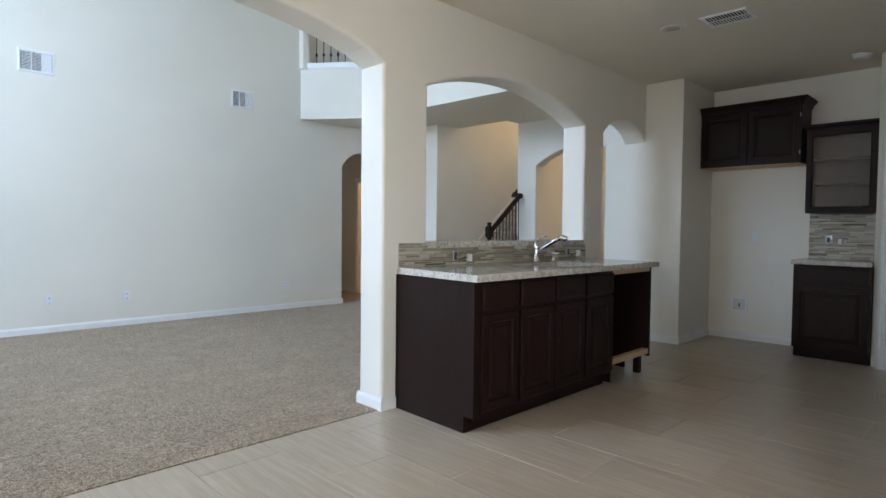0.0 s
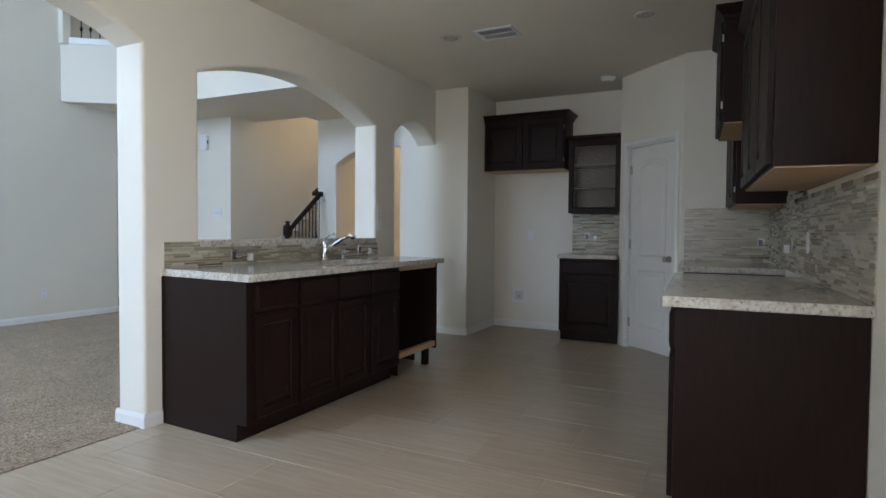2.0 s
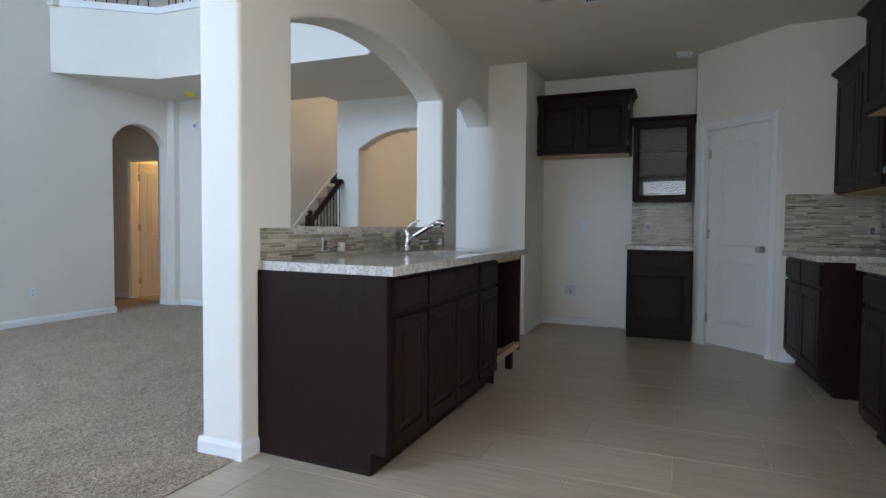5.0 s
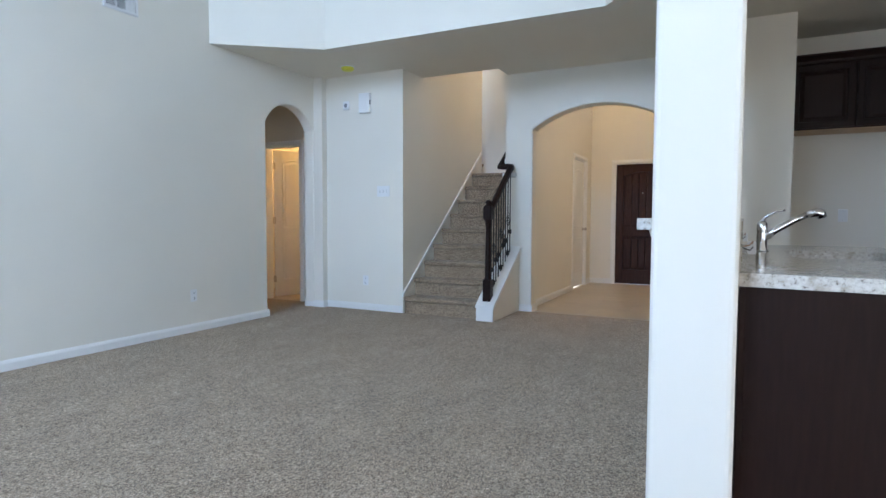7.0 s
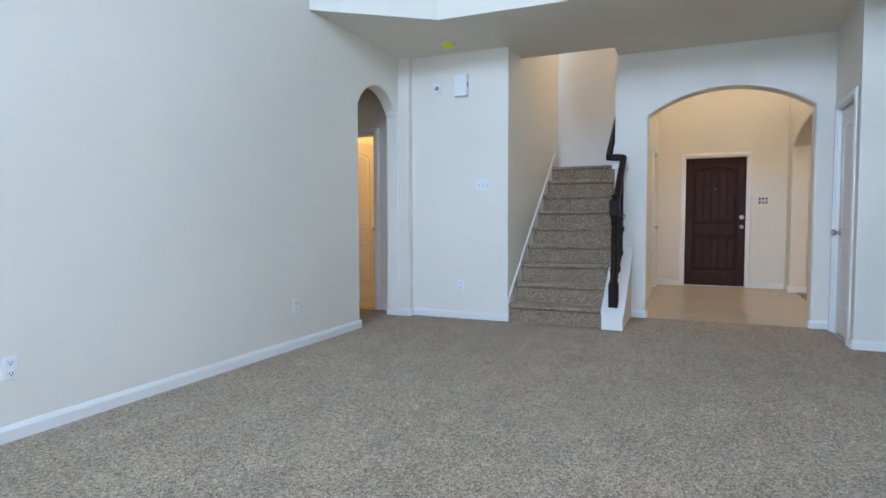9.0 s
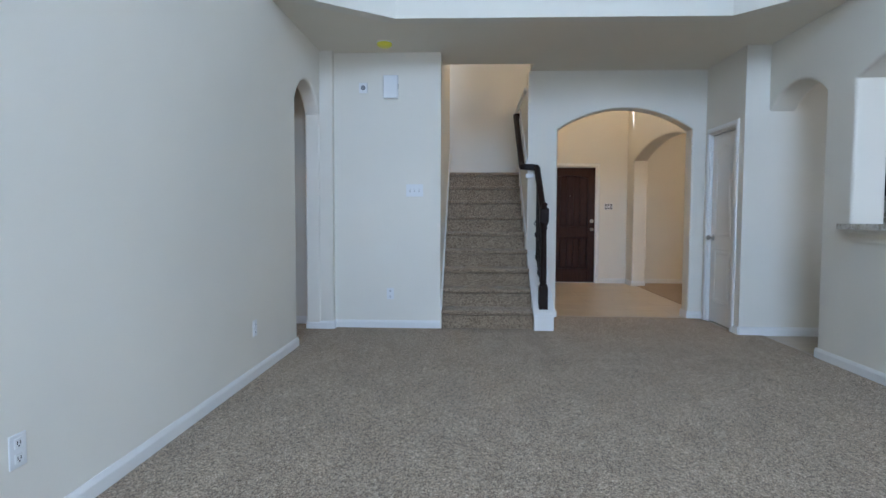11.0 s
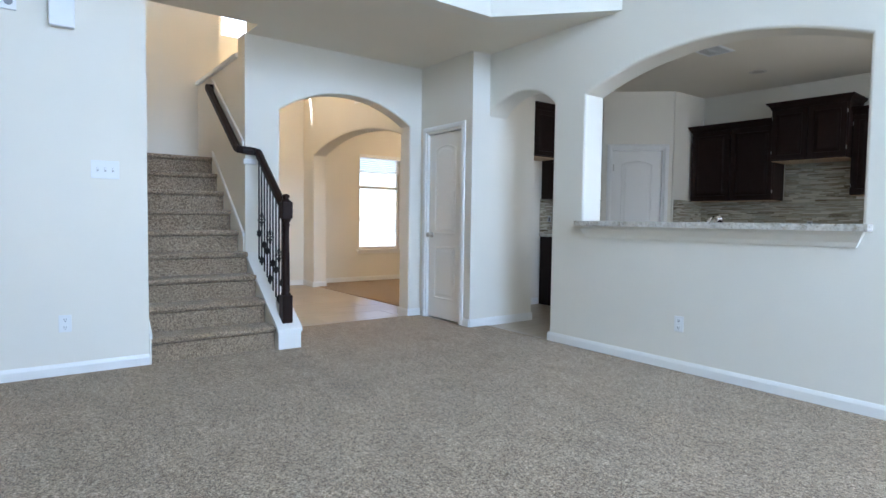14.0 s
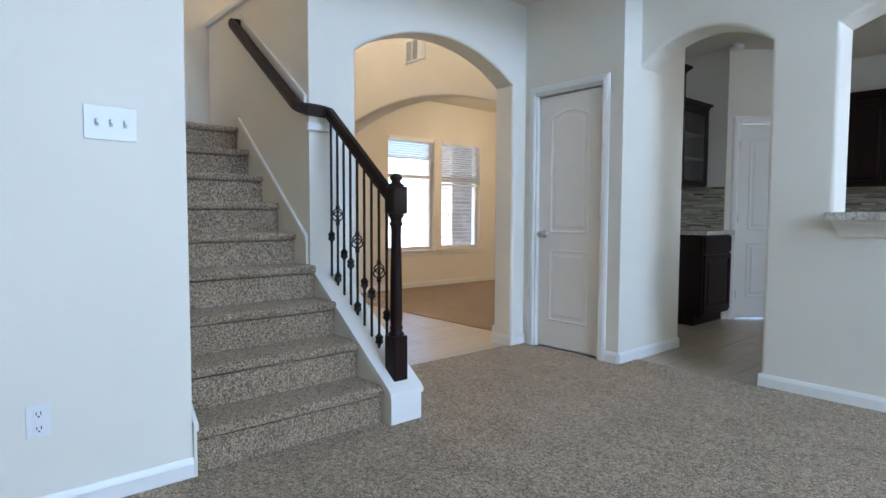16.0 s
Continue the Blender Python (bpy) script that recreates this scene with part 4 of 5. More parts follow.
def glass_cabinet():
    w, h, d = 0.575, 0.80, 0.308
    root = empty("glass_cabinet", "espresso wall cabinet with a framed glass door and shelves", "cabinet")
    root.matrix_world = pose(6.53, 1.452, 1.385, 0, 0, -90)
    inner = material("cabinet_interior", (0.055, 0.045, 0.04), 0.5)
    bm = box(0, 0.018, 0, d, 0, h)
    add_box(bm, w - 0.018, w, 0, d, 0, h)
    add_box(bm, 0.018, w - 0.018, 0, d, 0, 0.018)
    add_box(bm, 0.018, w - 0.018, 0, d, h - 0.018, h)
    part("body", bm, WOOD, root)
    part("back", box(0.018, w - 0.018, d - 0.01, d, 0.018, h - 0.018), inner, root)
    for z in (0.28, 0.53):
        part("shelf", box(0.019, w - 0.019, 0.02, d - 0.011, z, z + 0.016), inner, root)
    bm = bmesh.new()
    st = 0.062
    a = [[bm.verts.new((x, y, z)) for x, z in ((i, i), (w - i, i), (w - i, h - i), (i, h - i))] for i, y in ((0.008, -0.001), (0.008, -0.019), (st - 0.012, -0.021), (st, -0.012), (st, -0.001))]
    for r, s in zip(a, a[1:] + a[:1]):
        for k in range(4):
            bm.faces.new((r[k], r[(k + 1) % 4], s[(k + 1) % 4], s[k]))
    door = part("door_frame", bm, WOOD, root)
    g = part("pane", box(st + 0.0005, w - st - 0.0005, -0.009, -0.005, st + 0.0005, h - st - 0.0005), GLASS, door, "clear glass pane")
    g.visible_shadow = False
    crown_part(root, w, d, h, 0.035, (True, True))
    return root


glass_cabinet()

# ---- mosaic backsplash ----
def mosaic_material(name, source):
    m = material(name, (0.3, 0.28, 0.24), 0.22)
    n = m.node_tree.nodes
    if source == "object":
        rnd = n.new("ShaderNodeObjectInfo").outputs["Random"]
    else:
        rnd = n.new("ShaderNodeNewGeometry").outputs["Random Per Island"]
    cols = [(0.0, (0.19, 0.155, 0.105)), (0.05, (0.32, 0.28, 0.20)), (0.28, (0.38, 0.35, 0.262)), (0.48, (0.50, 0.45, 0.345)), (0.68, (0.34, 0.318, 0.24)), (0.86, (0.60, 0.55, 0.435)), (0.96, (0.25, 0.195, 0.13))]
    c = ramp(m, rnd, cols)
    for node in n:
        if node.type == "VALTORGB":
            node.color_ramp.interpolation = "CONSTANT"
    v = coords(m)
    f = noise_tex(m, v, 60, 3)
    to(m, mix(m, c, ramp(m, f, [(0.3, (0.82, 0.82, 0.82)), (0.7, (1, 1, 1))]), 1.0, "MULTIPLY"), "Base Color")
    mr = n.new("ShaderNodeMapRange")
    m.node_tree.links.new(rnd, mr.inputs[0])
    mr.inputs[3].default_value, mr.inputs[4].default_value = 0.12, 0.5
    to(m, mr.outputs[0], "Roughness")
    return m


MOSAIC = mosaic_material("mosaic_strip", "object")
MOSAIC_FAR = mosaic_material("mosaic_strip_far", "island")
MORTAR = material("mosaic_grout", (0.55, 0.51, 0.44), 0.9)


def backsplash(m, w, h, label, near=None, seed=1):
    """A strip mosaic in local x-z on y = 0, facing -y. Strips inside near = (x0, x1) are pieces of their own."""
    rng = random.Random(seed)
    bed = part("backsplash", box(0, w, 0.0, 0.004, 0, h), MORTAR)
    bed.matrix_world = m
    tagged(bed, label, "backsplash", kind="structure")
    shared = {}
    far = bmesh.new()
    far_count = 0
    z = 0.001
    while z < h - 0.008:
        rh = rng.choice((0.010, 0.015, 0.015, 0.015, 0.022))
        rh = min(rh, h - z)
        if h - z - rh < 0.01:
            rh = h - z
        x = -rng.uniform(0.0, 0.08)
        while x < w:
            ln = rng.choice((0.06, 0.09, 0.12, 0.16, 0.20))
            a, b = max(x, 0.0), min(x + ln, w)
            x += ln
            if b - a < 0.012:
                continue
            if near and near[0] <= (a + b) / 2 <= near[1]:
                key = (round(b - a, 4), round(rh, 4))
                if key not in shared:
                    me = bpy.data.meshes.new("strip")
                    sb = box(0.0012, key[0] - 0.0012, -0.0035, 0.0, 0.0012, key[1] - 0.0012)
                    sb.to_mesh(me)
                    sb.free()
                    me.materials.append(MOSAIC)
                    shared[key] = me
                ob = new("strip", shared[key])
                ob.parent = bed
                ob.location = (a, -rng.uniform(0, 0.0012), z)
            else:
                add_box(far, a + 0.0012, b - 0.0012, -0.0035 - rng.uniform(0, 0.001), 0.0, z + 0.0012, z + rh - 0.0012)
                far_count += 1
        z += rh
    if far_count:
        f = part("strips", far, MOSAIC_FAR, bed)
        tagged(f, kind="stuff")
    else:
        far.free()
    return bed


# ---- fixtures ----
def rounded_plate(bm, x0, x1, z0, z1, t):
    add_box(bm, x0, x1, -t, 0.0, z0, z1, 0.003, 2)
    return bm


def outlet(m, label="white duplex outlet with a plain cover plate", group="outlets"):
    root = empty("wall_outlet", label, "outlet", group)
    root.matrix_world = m
    part("cover_plate", rounded_plate(bmesh.new(), -0.037, 0.037, -0.058, 0.058, 0.006), PLASTIC, root)
    for z in (-0.026, 0.026):
        r = part("receptacle", box(-0.017, 0.017, -0.0085, -0.0055, z - 0.017, z + 0.017, 0.003, 2), PLASTIC, root)
        # dark plates on the face paint the shade inside the slots
        bm = box(-0.008, -0.005, -0.0092, -0.008, z - 0.004, z + 0.008)
        add_box(bm, 0.005, 0.008, -0.0092, -0.008, z - 0.004, z + 0.008)
        add_box(bm, -0.003, 0.003, -0.0092, -0.008, z - 0.012, z - 0.007)
        part("slots", bm, DARK, r)
    return root


def blank_plate(m, w=0.074, h=0.116, label="white blank wall plate"):
    root = empty("wall_plate", label, "wall plate")
    root.matrix_world = m
    part("cover_plate", rounded_plate(bmesh.new(), -w / 2, w / 2, -h / 2, h / 2, 0.006), PLASTIC, root)
    for z in (-h * 0.36, h * 0.36):
        part("screw", box(-0.003, 0.003, -0.0072, -0.0055, z - 0.003, z + 0.003), STEEL, root)
    return root


NF = pose(0, NORTH, 0)                       # faces -y
for x, z in ((1.375, 0.36), (2.15, 0.352), (4.26, 0.355)):
    outlet(pose(x, NORTH, z))
outlet(pose(3.84, N, 0.353, 0, 0, 180))
outlet(pose(STAIRX, 6.757, 0.357, 0, 0, -90))
blank_plate(pose(6.84, 1.98, 1.135, 0, 0, -90), label="white switch plate on the refrigerator alcove wall")
blank_plate(pose(4.835, S, 1.375), label="white switch plate on the arch pillar above the bar")
blank_plate(pose(4.835, S, 1.235), label="white outlet plate on the arch pillar above the bar")


SLOT = material("switch_slot_shade", (0.45, 0.44, 0.42), 0.6)


def switch_plate(m):
    root = empty("switch_plate", "white three-gang light switch plate beside the stairs", "light switch")
    root.matrix_world = m
    part("cover_plate", rounded_plate(bmesh.new(), -0.086, 0.086, -0.062, 0.062, 0.007), PLASTIC, root)
    for x in (-0.046, 0, 0.046):
        t = part("slot", box(x - 0.006, x + 0.006, -0.0078, -0.006, -0.014, 0.014), SLOT, root)
        part("toggle", box(x - 0.0045, x + 0.0045, -0.018, -0.007, -0.003, 0.012, 0.002, 1), PLASTIC, t)
    return root


switch_plate(pose(STAIRX, 6.508, 1.408, 0, 0, -90))

alarm = empty("wall_box", "white plastic alarm box high on the wall", "alarm box")
alarm.matrix_world = pose(STAIRX, 6.745, 2.435, 0, 0, -90)
part("housing", box(-0.072, 0.072, -0.055, 0.0, -0.112, 0.112, 0.006, 2), PLASTIC, alarm)
part("side_slot", box(0.0715, 0.0725, -0.04, -0.02, -0.02, 0.03), DARK, alarm)
chime = empty("thermostat_plate", "small white device plate with an open round sounder", "wall plate")
chime.matrix_world = pose(STAIRX, 7.025, 2.43, 0, 0, -90)
part("cover_plate", rounded_plate(bmesh.new(), -0.042, 0.042, -0.05, 0.05, 0.02), PLASTIC, chime)
bm = bmesh.new()
add_lathe(bm, 0, 0, [(0.024, 0), (0.024, 0.003), (0.016, 0.003), (0.016, 0.001), (0.0, 0.001)], 18)
bmesh.ops.transform(bm, matrix=pose(0, -0.0205, 0, 90), verts=bm.verts)
part("sounder", bm, material("grey_plastic", (0.25, 0.25, 0.26), 0.5), chime)

smoke = empty("smoke_detector", "ceiling smoke detector under a yellow dust cover", "smoke detector")
bm = bmesh.new()
add_lathe(bm, 5.79, 6.76, [(0.070, 2.779), (0.072, 2.765), (0.066, 2.745), (0.050, 2.735), (0.0, 2.733)], 24)
part("dust_cover", smooth(bm), material("yellow_plastic", (0.75, 0.72, 0.05), 0.35), smoke)
bm = bmesh.new()
add_lathe(bm, 5.79, 6.76, [(0.078, 2.7799), (0.078, 2.772), (0.070, 2.770)], 24)
part("base", bm, PLASTIC, smoke)


def register(m, w, h, label, sections=3):
    """A white louvred air register on y = 0, facing -y."""
    root = empty("air_register", label, "air vent", "air registers")
    root.matrix_world = m
    bm = bmesh.new()
    rim = 0.026
    rings = [(0.0, 0.0), (0.0, -0.004), (0.012, -0.010), (rim, -0.008), (rim, 0.004)]
    loops = [[bm.verts.new((x, y, z)) for x, z in ((-w / 2 + i, -h / 2 + i), (w / 2 - i, -h / 2 + i), (w / 2 - i, h / 2 - i), (-w / 2 + i, h / 2 - i))] for i, y in rings]
    for a, b in zip(loops, loops[1:]):
        for k in range(4):
            bm.faces.new((a[k], a[(k + 1) % 4], b[(k + 1) % 4], b[k]))
    part("frame", bm, PLASTIC, root)
    # dark sheet paints the shade of the duct behind the slats
    part("backing", box(-w / 2 + rim, w / 2 - rim, -0.0005, 0.0, -h / 2 + rim, h / 2 - rim), DARK, root)
    iw, ih = w - 2 * rim, h - 2 * rim
    for s in range(sections):
        x0 = -iw / 2 + iw * s / sections
        x1 = x0 + iw / sections
        if s > 0:
            part("divider", box(x0 - 0.004, x0 + 0.004, -0.009, -0.001, -ih / 2, ih / 2), PLASTIC, root)
        n = 13
        lean = (-0.004, 0.001, 0.0055)[s % 3]
        for k in range(n):
            z = -ih / 2 + ih * (k + 0.5) / n
            bm = bmesh.new()
            t = ih / n * (0.30 if s < 2 else 0.62)
            vs = [bm.verts.new(p) for p in ((x0 + 0.005, -0.008, z - t), (x1 - 0.005, -0.008, z - t), (x1 - 0.005, -0.008, z + t * 0.5), (x0 + 0.005, -0.008, z + t * 0.5), (x0 + 0.005, -0.002, z + lean), (x1 - 0.005, -0.002, z + lean))]
            for f in ((0, 1, 2, 3), (3, 2, 5, 4), (0, 4, 5, 1), (0, 3, 4), (1, 5, 2)):
                bm.faces.new([vs[i] for i in f])
            part("slat", bm, PLASTIC, root)
    return root


register(pose(1.29, NORTH, 2.937), 0.335, 0.245, "white louvred air register high on the living room wall")
register(pose(3.60, NORTH, 2.918), 0.31, 0.245, "white louvred air register high on the living room wall")
register(pose(8.49, 3.25, 2.79, 0, 0, 180), 0.34, 0.25, "white louvred air register above the foyer arch")
register(pose(4.525, 1.53, CZ, 90, 0, 0), 0.27, 0.33, "white louvred ceiling register in the kitchen", 2)


def can_light(x, y):
    root = empty("recessed_light", "unlit recessed ceiling light with a pale trim ring", "ceiling light", "recessed lights")
    bm = bmesh.new()
    add_lathe(bm, x, y, [(0.088, CZ - 0.0005), (0.088, CZ - 0.005), (0.075, CZ - 0.009), (0.062, CZ - 0.006), (0.060, CZ - 0.0005)], 28)
    part("trim_ring", smooth(bm), material("warm_white_trim", (0.66, 0.62, 0.55), 0.5), root)
    bm = bmesh.new()
    add_lathe(bm, x, y, [(0.060, CZ - 0.003), (0.03, CZ - 0.0035), (0.0, CZ - 0.004)], 24)
    part("lens", smooth(bm), material("unlit_lens", (0.50, 0.45, 0.38), 0.5), root)
    return root


can_light(4.47, 1.925)
can_light(4.62, 0.40)
can_light(3.30, 0.25)

# detector hanging a little loose from the ceiling beside the pantry corner
sd = empty("smoke_detector", "pale ceiling detector hanging slightly loose beside the pantry wall", "smoke detector")
sd.matrix_world = pose(6.22, 0.98, CZ - 0.004, 5, -4, 0)
bm = bmesh.new()
add_lathe(bm, 0, 0, [(0.075, 0.0), (0.077, -0.010), (0.070, -0.014)], 24)
part("base", smooth(bm), PLASTIC, sd)
bm = bmesh.new()
add_lathe(bm, 0, 0, [(0.066, -0.014), (0.068, -0.028), (0.058, -0.042), (0.030, -0.048), (0.0, -0.049)], 24)
part("cover", smooth(bm), PLASTIC, sd)

# water valve box of the refrigerator alcove
vb = empty("valve_box", "recessed white water valve box near the alcove floor", "valve box")
vb.matrix_world = pose(6.84, 2.125, 0.392, 0, 0, -90)
bm = bmesh.new()
loops = [[bm.verts.new((x, y, z)) for x, z in ((-i, -i), (i, -i), (i, i), (-i, i))] for i, y in ((0.085, 0.0), (0.085, -0.006), (0.062, -0.008), (0.058, -0.001))]
for a, b in zip(loops, loops[1:]):
    for k in range(4):
        bm.faces.new((a[k], a[(k + 1) % 4], b[(k + 1) % 4], b[k]))
bm.faces.new(loops[-1])
part("frame", bm, PLASTIC, vb)
# flat greyer plate; the shade of the recess is put into its colour
part("recess", box(-0.055, 0.055, -0.0025, -0.0015, -0.055, 0.055), material("valve_recess_shade", (0.62, 0.61, 0.58), 0.6), vb)
bm = bmesh.new()
add_tube(bm, [(0.0, -0.004, -0.03), (0.0, -0.012, 0.0), (0.012, -0.012, 0.01)], 0.008, 8)
part("valve", bm, CHROME, vb)


# dark grey that paints the shade inside an open box
BOXGREY = material("box_opening_shade", (0.14, 0.135, 0.13), 0.6, 0.3)


def open_box(m, label):
    """An electrical box in the mosaic with its device hanging out on wires."""
    root = empty("junction_box", label, "electrical box", "unfinished outlets")
    root.matrix_world = m
    part("box", box(-0.030, 0.030, -0.007, 0.0, -0.040, 0.040, 0.002, 1), STEEL, root)
    # flat dark patch on the box face instead of a hollow
    part("opening", box(-0.020, 0.012, -0.0078, -0.0068, -0.030, 0.024), BOXGREY, root)
    for k, c in enumerate(((0.02, 0.02, 0.02), (0.6, 0.6, 0.58), (0.35, 0.2, 0.1))):
        bm = bmesh.new()
        add_tube(bm, [(-0.01 + 0.01 * k, -0.006, -0.01), (0.015 + 0.008 * k, -0.035, -0.022 + 0.010 * k), (0.055, -0.046, -0.012 + 0.012 * k), (0.090, -0.044, -0.016 + 0.004 * k)], 0.0024, 6)
        part("wire", bm, material("wire_sheath", c, 0.5), root)
    part("device", box(0.085, 0.122, -0.060, -0.028, -0.042, 0.010, 0.006, 2), PLASTIC, root, "white outlet hanging on its wires")
    return root


open_box(pose(3.015, S - 0.008, 1.0), "open electrical box with a white outlet hanging on wires")
open_box(pose(4.50, S - 0.008, 1.0), "open electrical box with loose wires in the mosaic")
open_box(SKEW @ pose(4.45, SOUTH + 0.008, 1.10, 0, 0, 180), "open electrical box with loose wires in the mosaic")
open_box(pose(5.72 - 0.008, -0.42, 1.10, 0, 0, -90), "open electrical box with loose wires in the mosaic")
blank_plate(SKEW @ pose(3.88, SOUTH + 0.008, 1.13, 0, 0, 180), label="white switch plate in the mosaic backsplash")
open_box(pose(6.84 - 0.008, 1.30, 1.125, 0, 0, -90), "open electrical box with loose wires in the mosaic")

fsw = empty("foyer_switch_box", "open three-gang switch box without its cover", "light switch")
fsw.matrix_world = pose(FRONT, 3.565, 1.33, 0, 0, -90)
part("box", box(-0.075, 0.075, -0.003, 0.0, -0.05, 0.05), PLASTIC, fsw)
for x in (-0.046, 0.0, 0.046):
    sw = part("switch", box(x - 0.014, x + 0.014, -0.008, -0.002, -0.046, 0.046), DARK, fsw)
    part("rocker", box(x - 0.007, x + 0.007, -0.011, -0.007, -0.02, 0.02), PLASTIC, sw)

# ---- windows ----
VINYL = material("almond_vinyl", (0.70, 0.67, 0.60), 0.4)


def window(name, m, w, h, mid=None, label="white vinyl window", sill=True, blind=0.0):
    """A window in local x-z from 0,0, room towards -y, frame set back in the wall."""
    root = empty(name, label, "window")
    root.matrix_world = m
    f = 0.045
    bm = box(0, f, 0.06, 0.11, 0, h, 0.004, 1)
    add_box(bm, w - f, w, 0.06, 0.11, 0, h, 0.004, 1)
    add_box(bm, f, w - f, 0.06, 0.11, 0, f, 0.004, 1)
    add_box(bm, f, w - f, 0.06, 0.11, h - f, h, 0.004, 1)
    fr = part("window_frame", bm, VINYL, root)
    cuts = [f] + ([mid] if mid else []) + [h - f]
    if mid:
        part("meeting_rail", box(f, w - f, 0.055, 0.10, mid - 0.025, mid + 0.025, 0.004, 1), VINYL, fr)
    for a, b in zip(cuts, cuts[1:]):
        g = part("pane", box(f + 0.001, w - f - 0.001, 0.083, 0.087, a + 0.026 * (a == mid) + 0.001, b - 0.026 * (b == mid) - 0.001), GLASS, fr)
        g.visible_shadow = False
    if sill:
        part("window_sill", box(-0.05, w + 0.05, -0.035, 0.06, -0.022, -0.001, 0.005, 2), TRIM, root)
        part("apron", box(-0.03, w + 0.03, -0.014, -0.0005, -0.075, -0.022, 0.004, 1), TRIM, root)
    if blind > 0:
        bl = empty("window_blind", "white slatted blind drawn partly up in the window", "blind", "blinds")
        bl.matrix_world = m
        part("head_rail", box(0.01, w - 0.01, -0.005, 0.05, h - 0.06, h - 0.002, 0.003, 1), PLASTIC, bl)
        n = int((blind - 0.06) / 0.034)
        for k in range(n):
            z = h - 0.075 - 0.034 * k
            sb = bmesh.new()
            vs = [sb.verts.new(p) for p in ((0.012, 0.0, z + 0.008), (w - 0.012, 0.0, z + 0.008), (w - 0.012, 0.046, z - 0.008), (0.012, 0.046, z - 0.008), (0.012, 0.0, z + 0.005), (w - 0.012, 0.0, z + 0.005), (w - 0.012, 0.046, z - 0.011), (0.012, 0.046, z - 0.011))]
            for q in ((0, 1, 2, 3), (7, 6, 5, 4), (0, 4, 5, 1), (1, 5, 6, 2), (2, 6, 7, 3), (3, 7, 4, 0)):
                sb.faces.new([vs[i] for i in q])
            part("slat", sb, PLASTIC, bl)
        part("bottom_rail", box(0.01, w - 0.01, 0.0, 0.045, h - blind - 0.02, h - blind, 0.003, 1), PLASTIC, bl)
        for x in (0.12, w - 0.12):
            part("cord", add_tube(bmesh.new(), [(x, 0.023, h - 0.06), (x, 0.023, h - blind)], 0.0012, 5), PLASTIC, bl)
    return root


window("front_window", pose(FRONT, 2.23, 0.56, 0, 0, -90), 0.85, 1.66, 1.09, "almond framed double window of the front room", blind=0.30)
window("front_window", pose(FRONT, 1.24, 0.56, 0, 0, -90), 0.83, 1.66, 1.07, "almond framed window of the front room with a half-drawn blind", blind=0.66)
window("foyer_high_window", pose(FRONT, 4.56, 3.76, 0, 0, -90), 0.96, 1.04, None, "fixed window high in the foyer", sill=False)
window("nook_side_window", SKEW @ pose(2.02, SOUTH, 0.64, 0, 0, 180), 1.60, 1.63, 0.9, "window of the breakfast nook beside the counter")
window("nook_west_window", pose(WEST, 0.1, 0.6, 0, 0, 90), 1.8, 1.7, 0.9, "wide window at the end of the breakfast nook")
window("living_window", pose(WEST, 3.75, 0.5, 0, 0, 90), 3.0, 2.1, 1.1, "wide living room window")
window("living_upper_window", pose(WEST, 3.75, 3.25, 0, 0, 90), 3.0, 1.6, None, "high living room window", sill=False)

# ---- outside ----
GROUND = material("dry_lawn", (0.20, 0.19, 0.10), 0.95)
to(GROUND, ramp(GROUND, noise_tex(GROUND, coords(GROUND), 1.2, 5), [(0.3, (0.30, 0.28, 0.19)), (0.7, (0.44, 0.41, 0.31))]), "Base Color")
slab("ground", -400, 400, -400, 400, -0.6, -0.32, GROUND, "dry lawn reaching the horizon", "ground")
PAVE = material("concrete", (0.45, 0.43, 0.40), 0.9)
to(PAVE, ramp(PAVE, noise_tex(PAVE, coords(PAVE), 3, 5), [(0.3, (0.38, 0.36, 0.33)), (0.7, (0.5, 0.48, 0.45))]), "Base Color")
# added pale ground, made wide so the front windows look out on white
slab("pavement_added", 10.62, 40, -25.0, 16, -0.32, -0.06, PAVE, "pale concrete ground added to brighten the view through the front windows", "pavement")
BRICKM = material("porch_brick", (0.3, 0.22, 0.18), 0.85)
bi = BRICKM.node_tree.nodes.new("ShaderNodeObjectInfo")
to(BRICKM, mix(BRICKM, ramp(BRICKM, bi.outputs["Random"], [(0.0, (0.30, 0.24, 0.20)), (0.4, (0.42, 0.35, 0.30)), (0.75, (0.24, 0.20, 0.18)), (1.0, (0.46, 0.40, 0.36))]), ramp(BRICKM, noise_tex(BRICKM, coords(BRICKM), 40, 4), [(0.3, (0.75, 0.75, 0.75)), (0.7, (1, 1, 1))]), 1.0, "MULTIPLY"), "Base Color")
pillar = empty("porch_pillar", "weathered brick porch pillar outside the front window", "pillar")
QX0, QX1, QY0, QY1 = 11.95, 12.55, -1.35, -0.35
part("core", box(QX0 + 0.01, QX1 - 0.01, QY0 + 0.01, QY1 - 0.01, -0.06, 3.0), MORTAR, pillar)
brick_mesh = {}


def brick(x, y, z, lx, ly, lz=0.064):
    key = (round(lx, 3), round(ly, 3))
    if key not in brick_mesh:
        me = bpy.data.meshes.new("brick")
        sb = box(0, key[0], 0, key[1], 0, lz, 0.004, 1)
        sb.to_mesh(me)
        sb.free()
        me.materials.append(BRICKM)
        brick_mesh[key] = me
    ob = new("brick", brick_mesh[key])
    ob.parent, ob.location = pillar, (x, y, z)


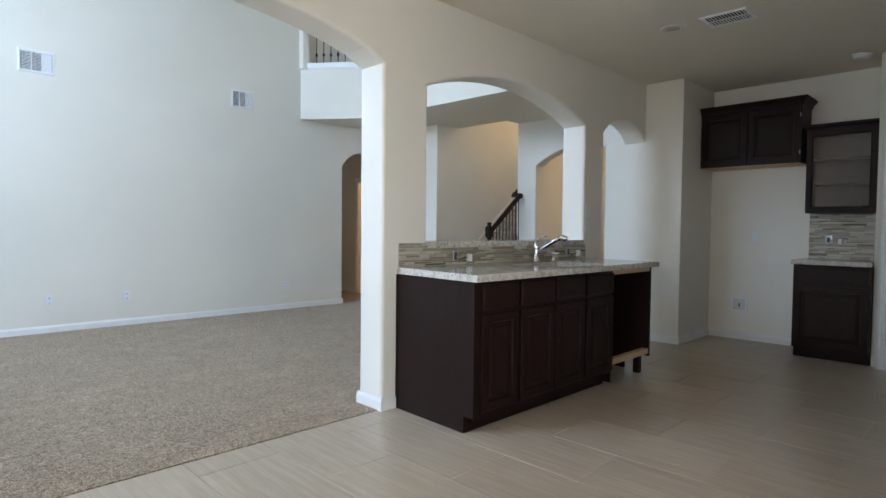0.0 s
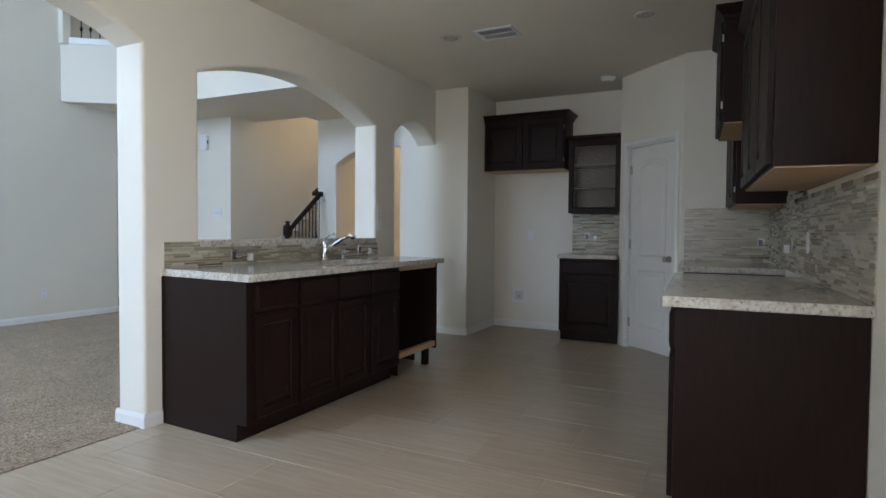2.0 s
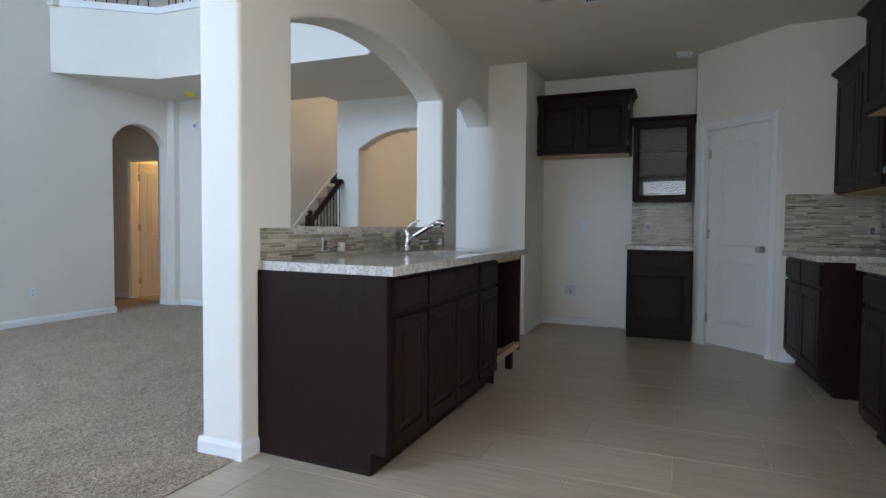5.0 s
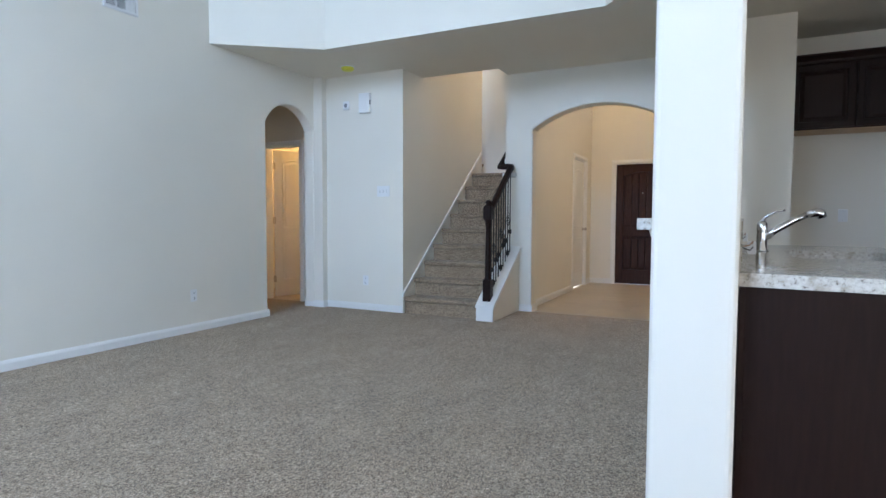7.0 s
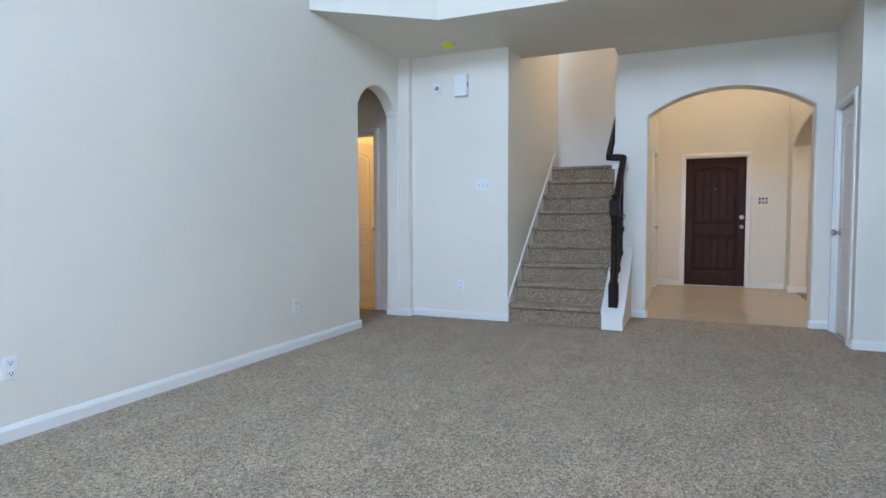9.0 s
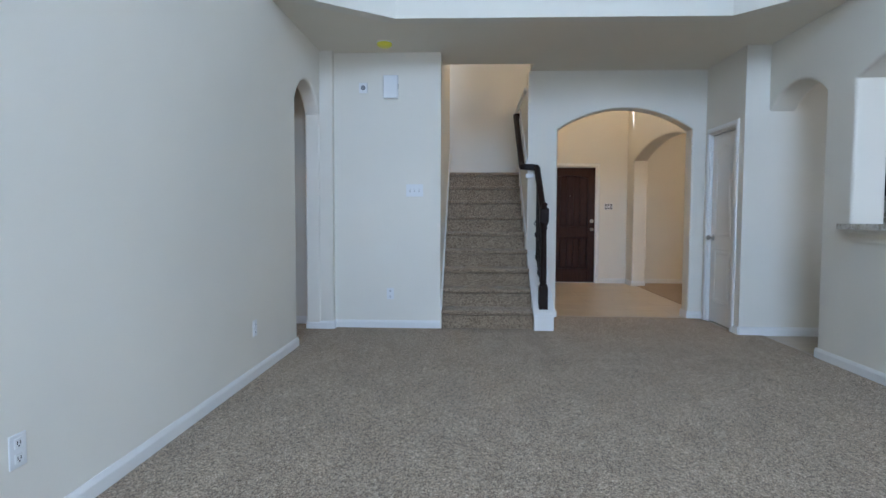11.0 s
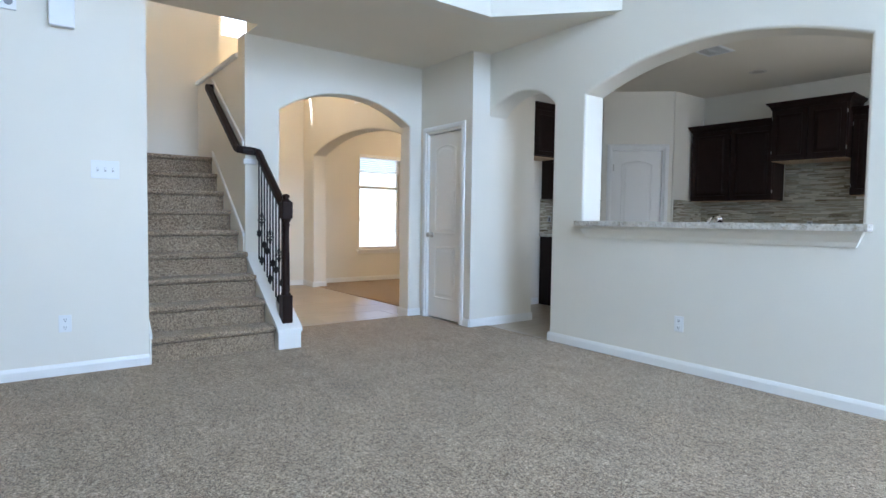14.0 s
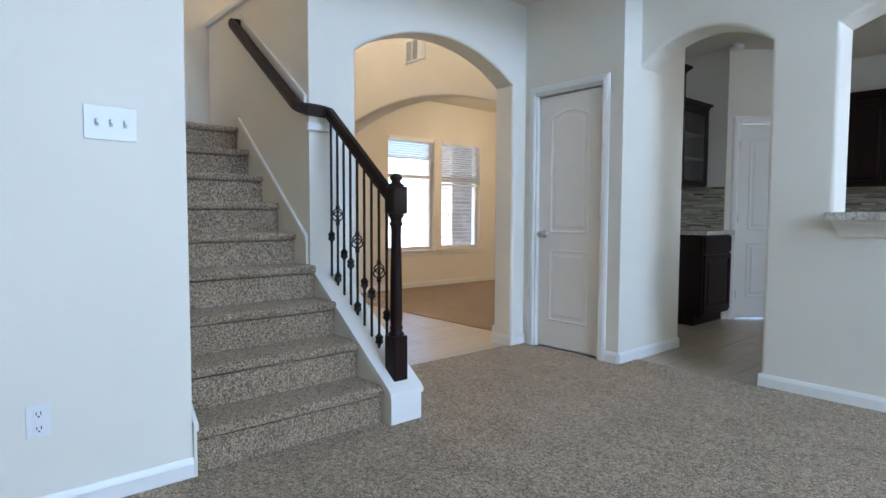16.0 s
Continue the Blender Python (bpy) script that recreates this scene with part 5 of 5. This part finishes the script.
for r in range(36):
    z = -0.055 + r * 0.075
    off = 0.0 if r % 2 else 0.105
    y = QY0 - off
    while y < QY1 - 0.02:
        a, b = max(y, QY0), min(y + 0.2, QY1)
        if b - a > 0.03:
            brick(QX0, a, z, 0.09, b - a)
        y += 0.21
    x = QX0 + 0.10 - off
    while x < QX1 - 0.02:
        a, b = max(x, QX0 + 0.1), min(x + 0.2, QX1)
        if b - a > 0.03:
            brick(a, QY1 - 0.09, z, b - a, 0.09)
        x += 0.21
slab("roof_porch", 10.62, 11.9, -3.0, 6.5, 3.0, 3.2, PAVE, "underside of the porch roof", "roof")

# ---- mosaic and floor tiles ----
backsplash(pose(2.475, S - 0.0045, 0.9355), 4.80 - 2.475, 0.1245, "glass and stone strip mosaic behind the sink", (0, 9), 3)
backsplash(pose(2.475, S - 0.0045, 1.0602), 2.735 - 2.475, 0.035, "glass and stone strip mosaic beside the bar ledge", (0, 9), 8)
backsplash(SKEW @ pose(5.765, SOUTH + 0.0045, 0.9355, 0, 0, 180), 5.765 - 2.612, 0.46, "glass and stone strip mosaic along the back counter", (2.0, 3.2), 4)
backsplash(SKEW @ pose(4.745, SOUTH + 0.0045, 1.3957, 0, 0, 180), 0.745, 0.43, "glass and stone strip mosaic above the range gap", None, 5)
backsplash(pose(5.72 - 0.0045, 0.185, 0.9355, 0, 0, -90), 0.185 + 0.49, 0.46, "glass and stone strip mosaic on the pantry side wall", None, 6)
backsplash(pose(6.84 - 0.0045, 1.475, 0.9355, 0, 0, -90), 0.61, 0.45, "glass and stone strip mosaic over the small counter", None, 7)
backsplash(pose(6.835, 0.8595, 0.9355, 0, 0, 180), 6.835 - 6.335, 0.45, "glass and stone strip mosaic on the pantry return", None, 9)

tile_shapes = {}
TW, TL = 0.425, 0.85
floor_root = tagged(bpy.data.objects["floor_slab"], kind="structure")


def lay_tiles(x0, x1, y0, y1):
    k = math.floor((x0 - 2.36) / TW)
    while 2.36 + k * TW < x1:
        a, b = max(2.36 + k * TW, x0), min(2.36 + (k + 1) * TW, x1)
        y = 0.14 + (0.0 if k % 2 else TL / 2) - 6 * TL
        while y < y1:
            c, d = max(y, y0), min(y + TL, y1)
            if d - c > 0.03 and b - a > 0.03:
                key = (round(b - a, 3), round(d - c, 3))
                if key not in tile_shapes:
                    me = bpy.data.meshes.new("tile")
                    sb = bmesh.new()
                    g, e = 0.0016, 0.0014
                    loops = [[sb.verts.new(p) for p in ((i, i, z), (key[0] - i, i, z), (key[0] - i, key[1] - i, z), (i, key[1] - i, z))] for i, z in ((g, -0.011), (g, -e), (g + e, 0.0))]
                    for p, q in zip(loops, loops[1:]):
                        for n in range(4):
                            sb.faces.new((p[n], p[(n + 1) % 4], q[(n + 1) % 4], q[n]))
                    sb.faces.new(loops[-1])
                    sb.to_mesh(me)
                    sb.free()
                    me.materials.append(TILE)
                    tile_shapes[key] = me
                ob = new("tile", tile_shapes[key])
                ob.parent, ob.location = floor_root, (a, c, 0.0)
            y += TL
        k += 1


lay_tiles(WEST, 6.90, SOUTH - 0.3, 3.106)
lay_tiles(6.95, FRONT, 3.165, FOYN)
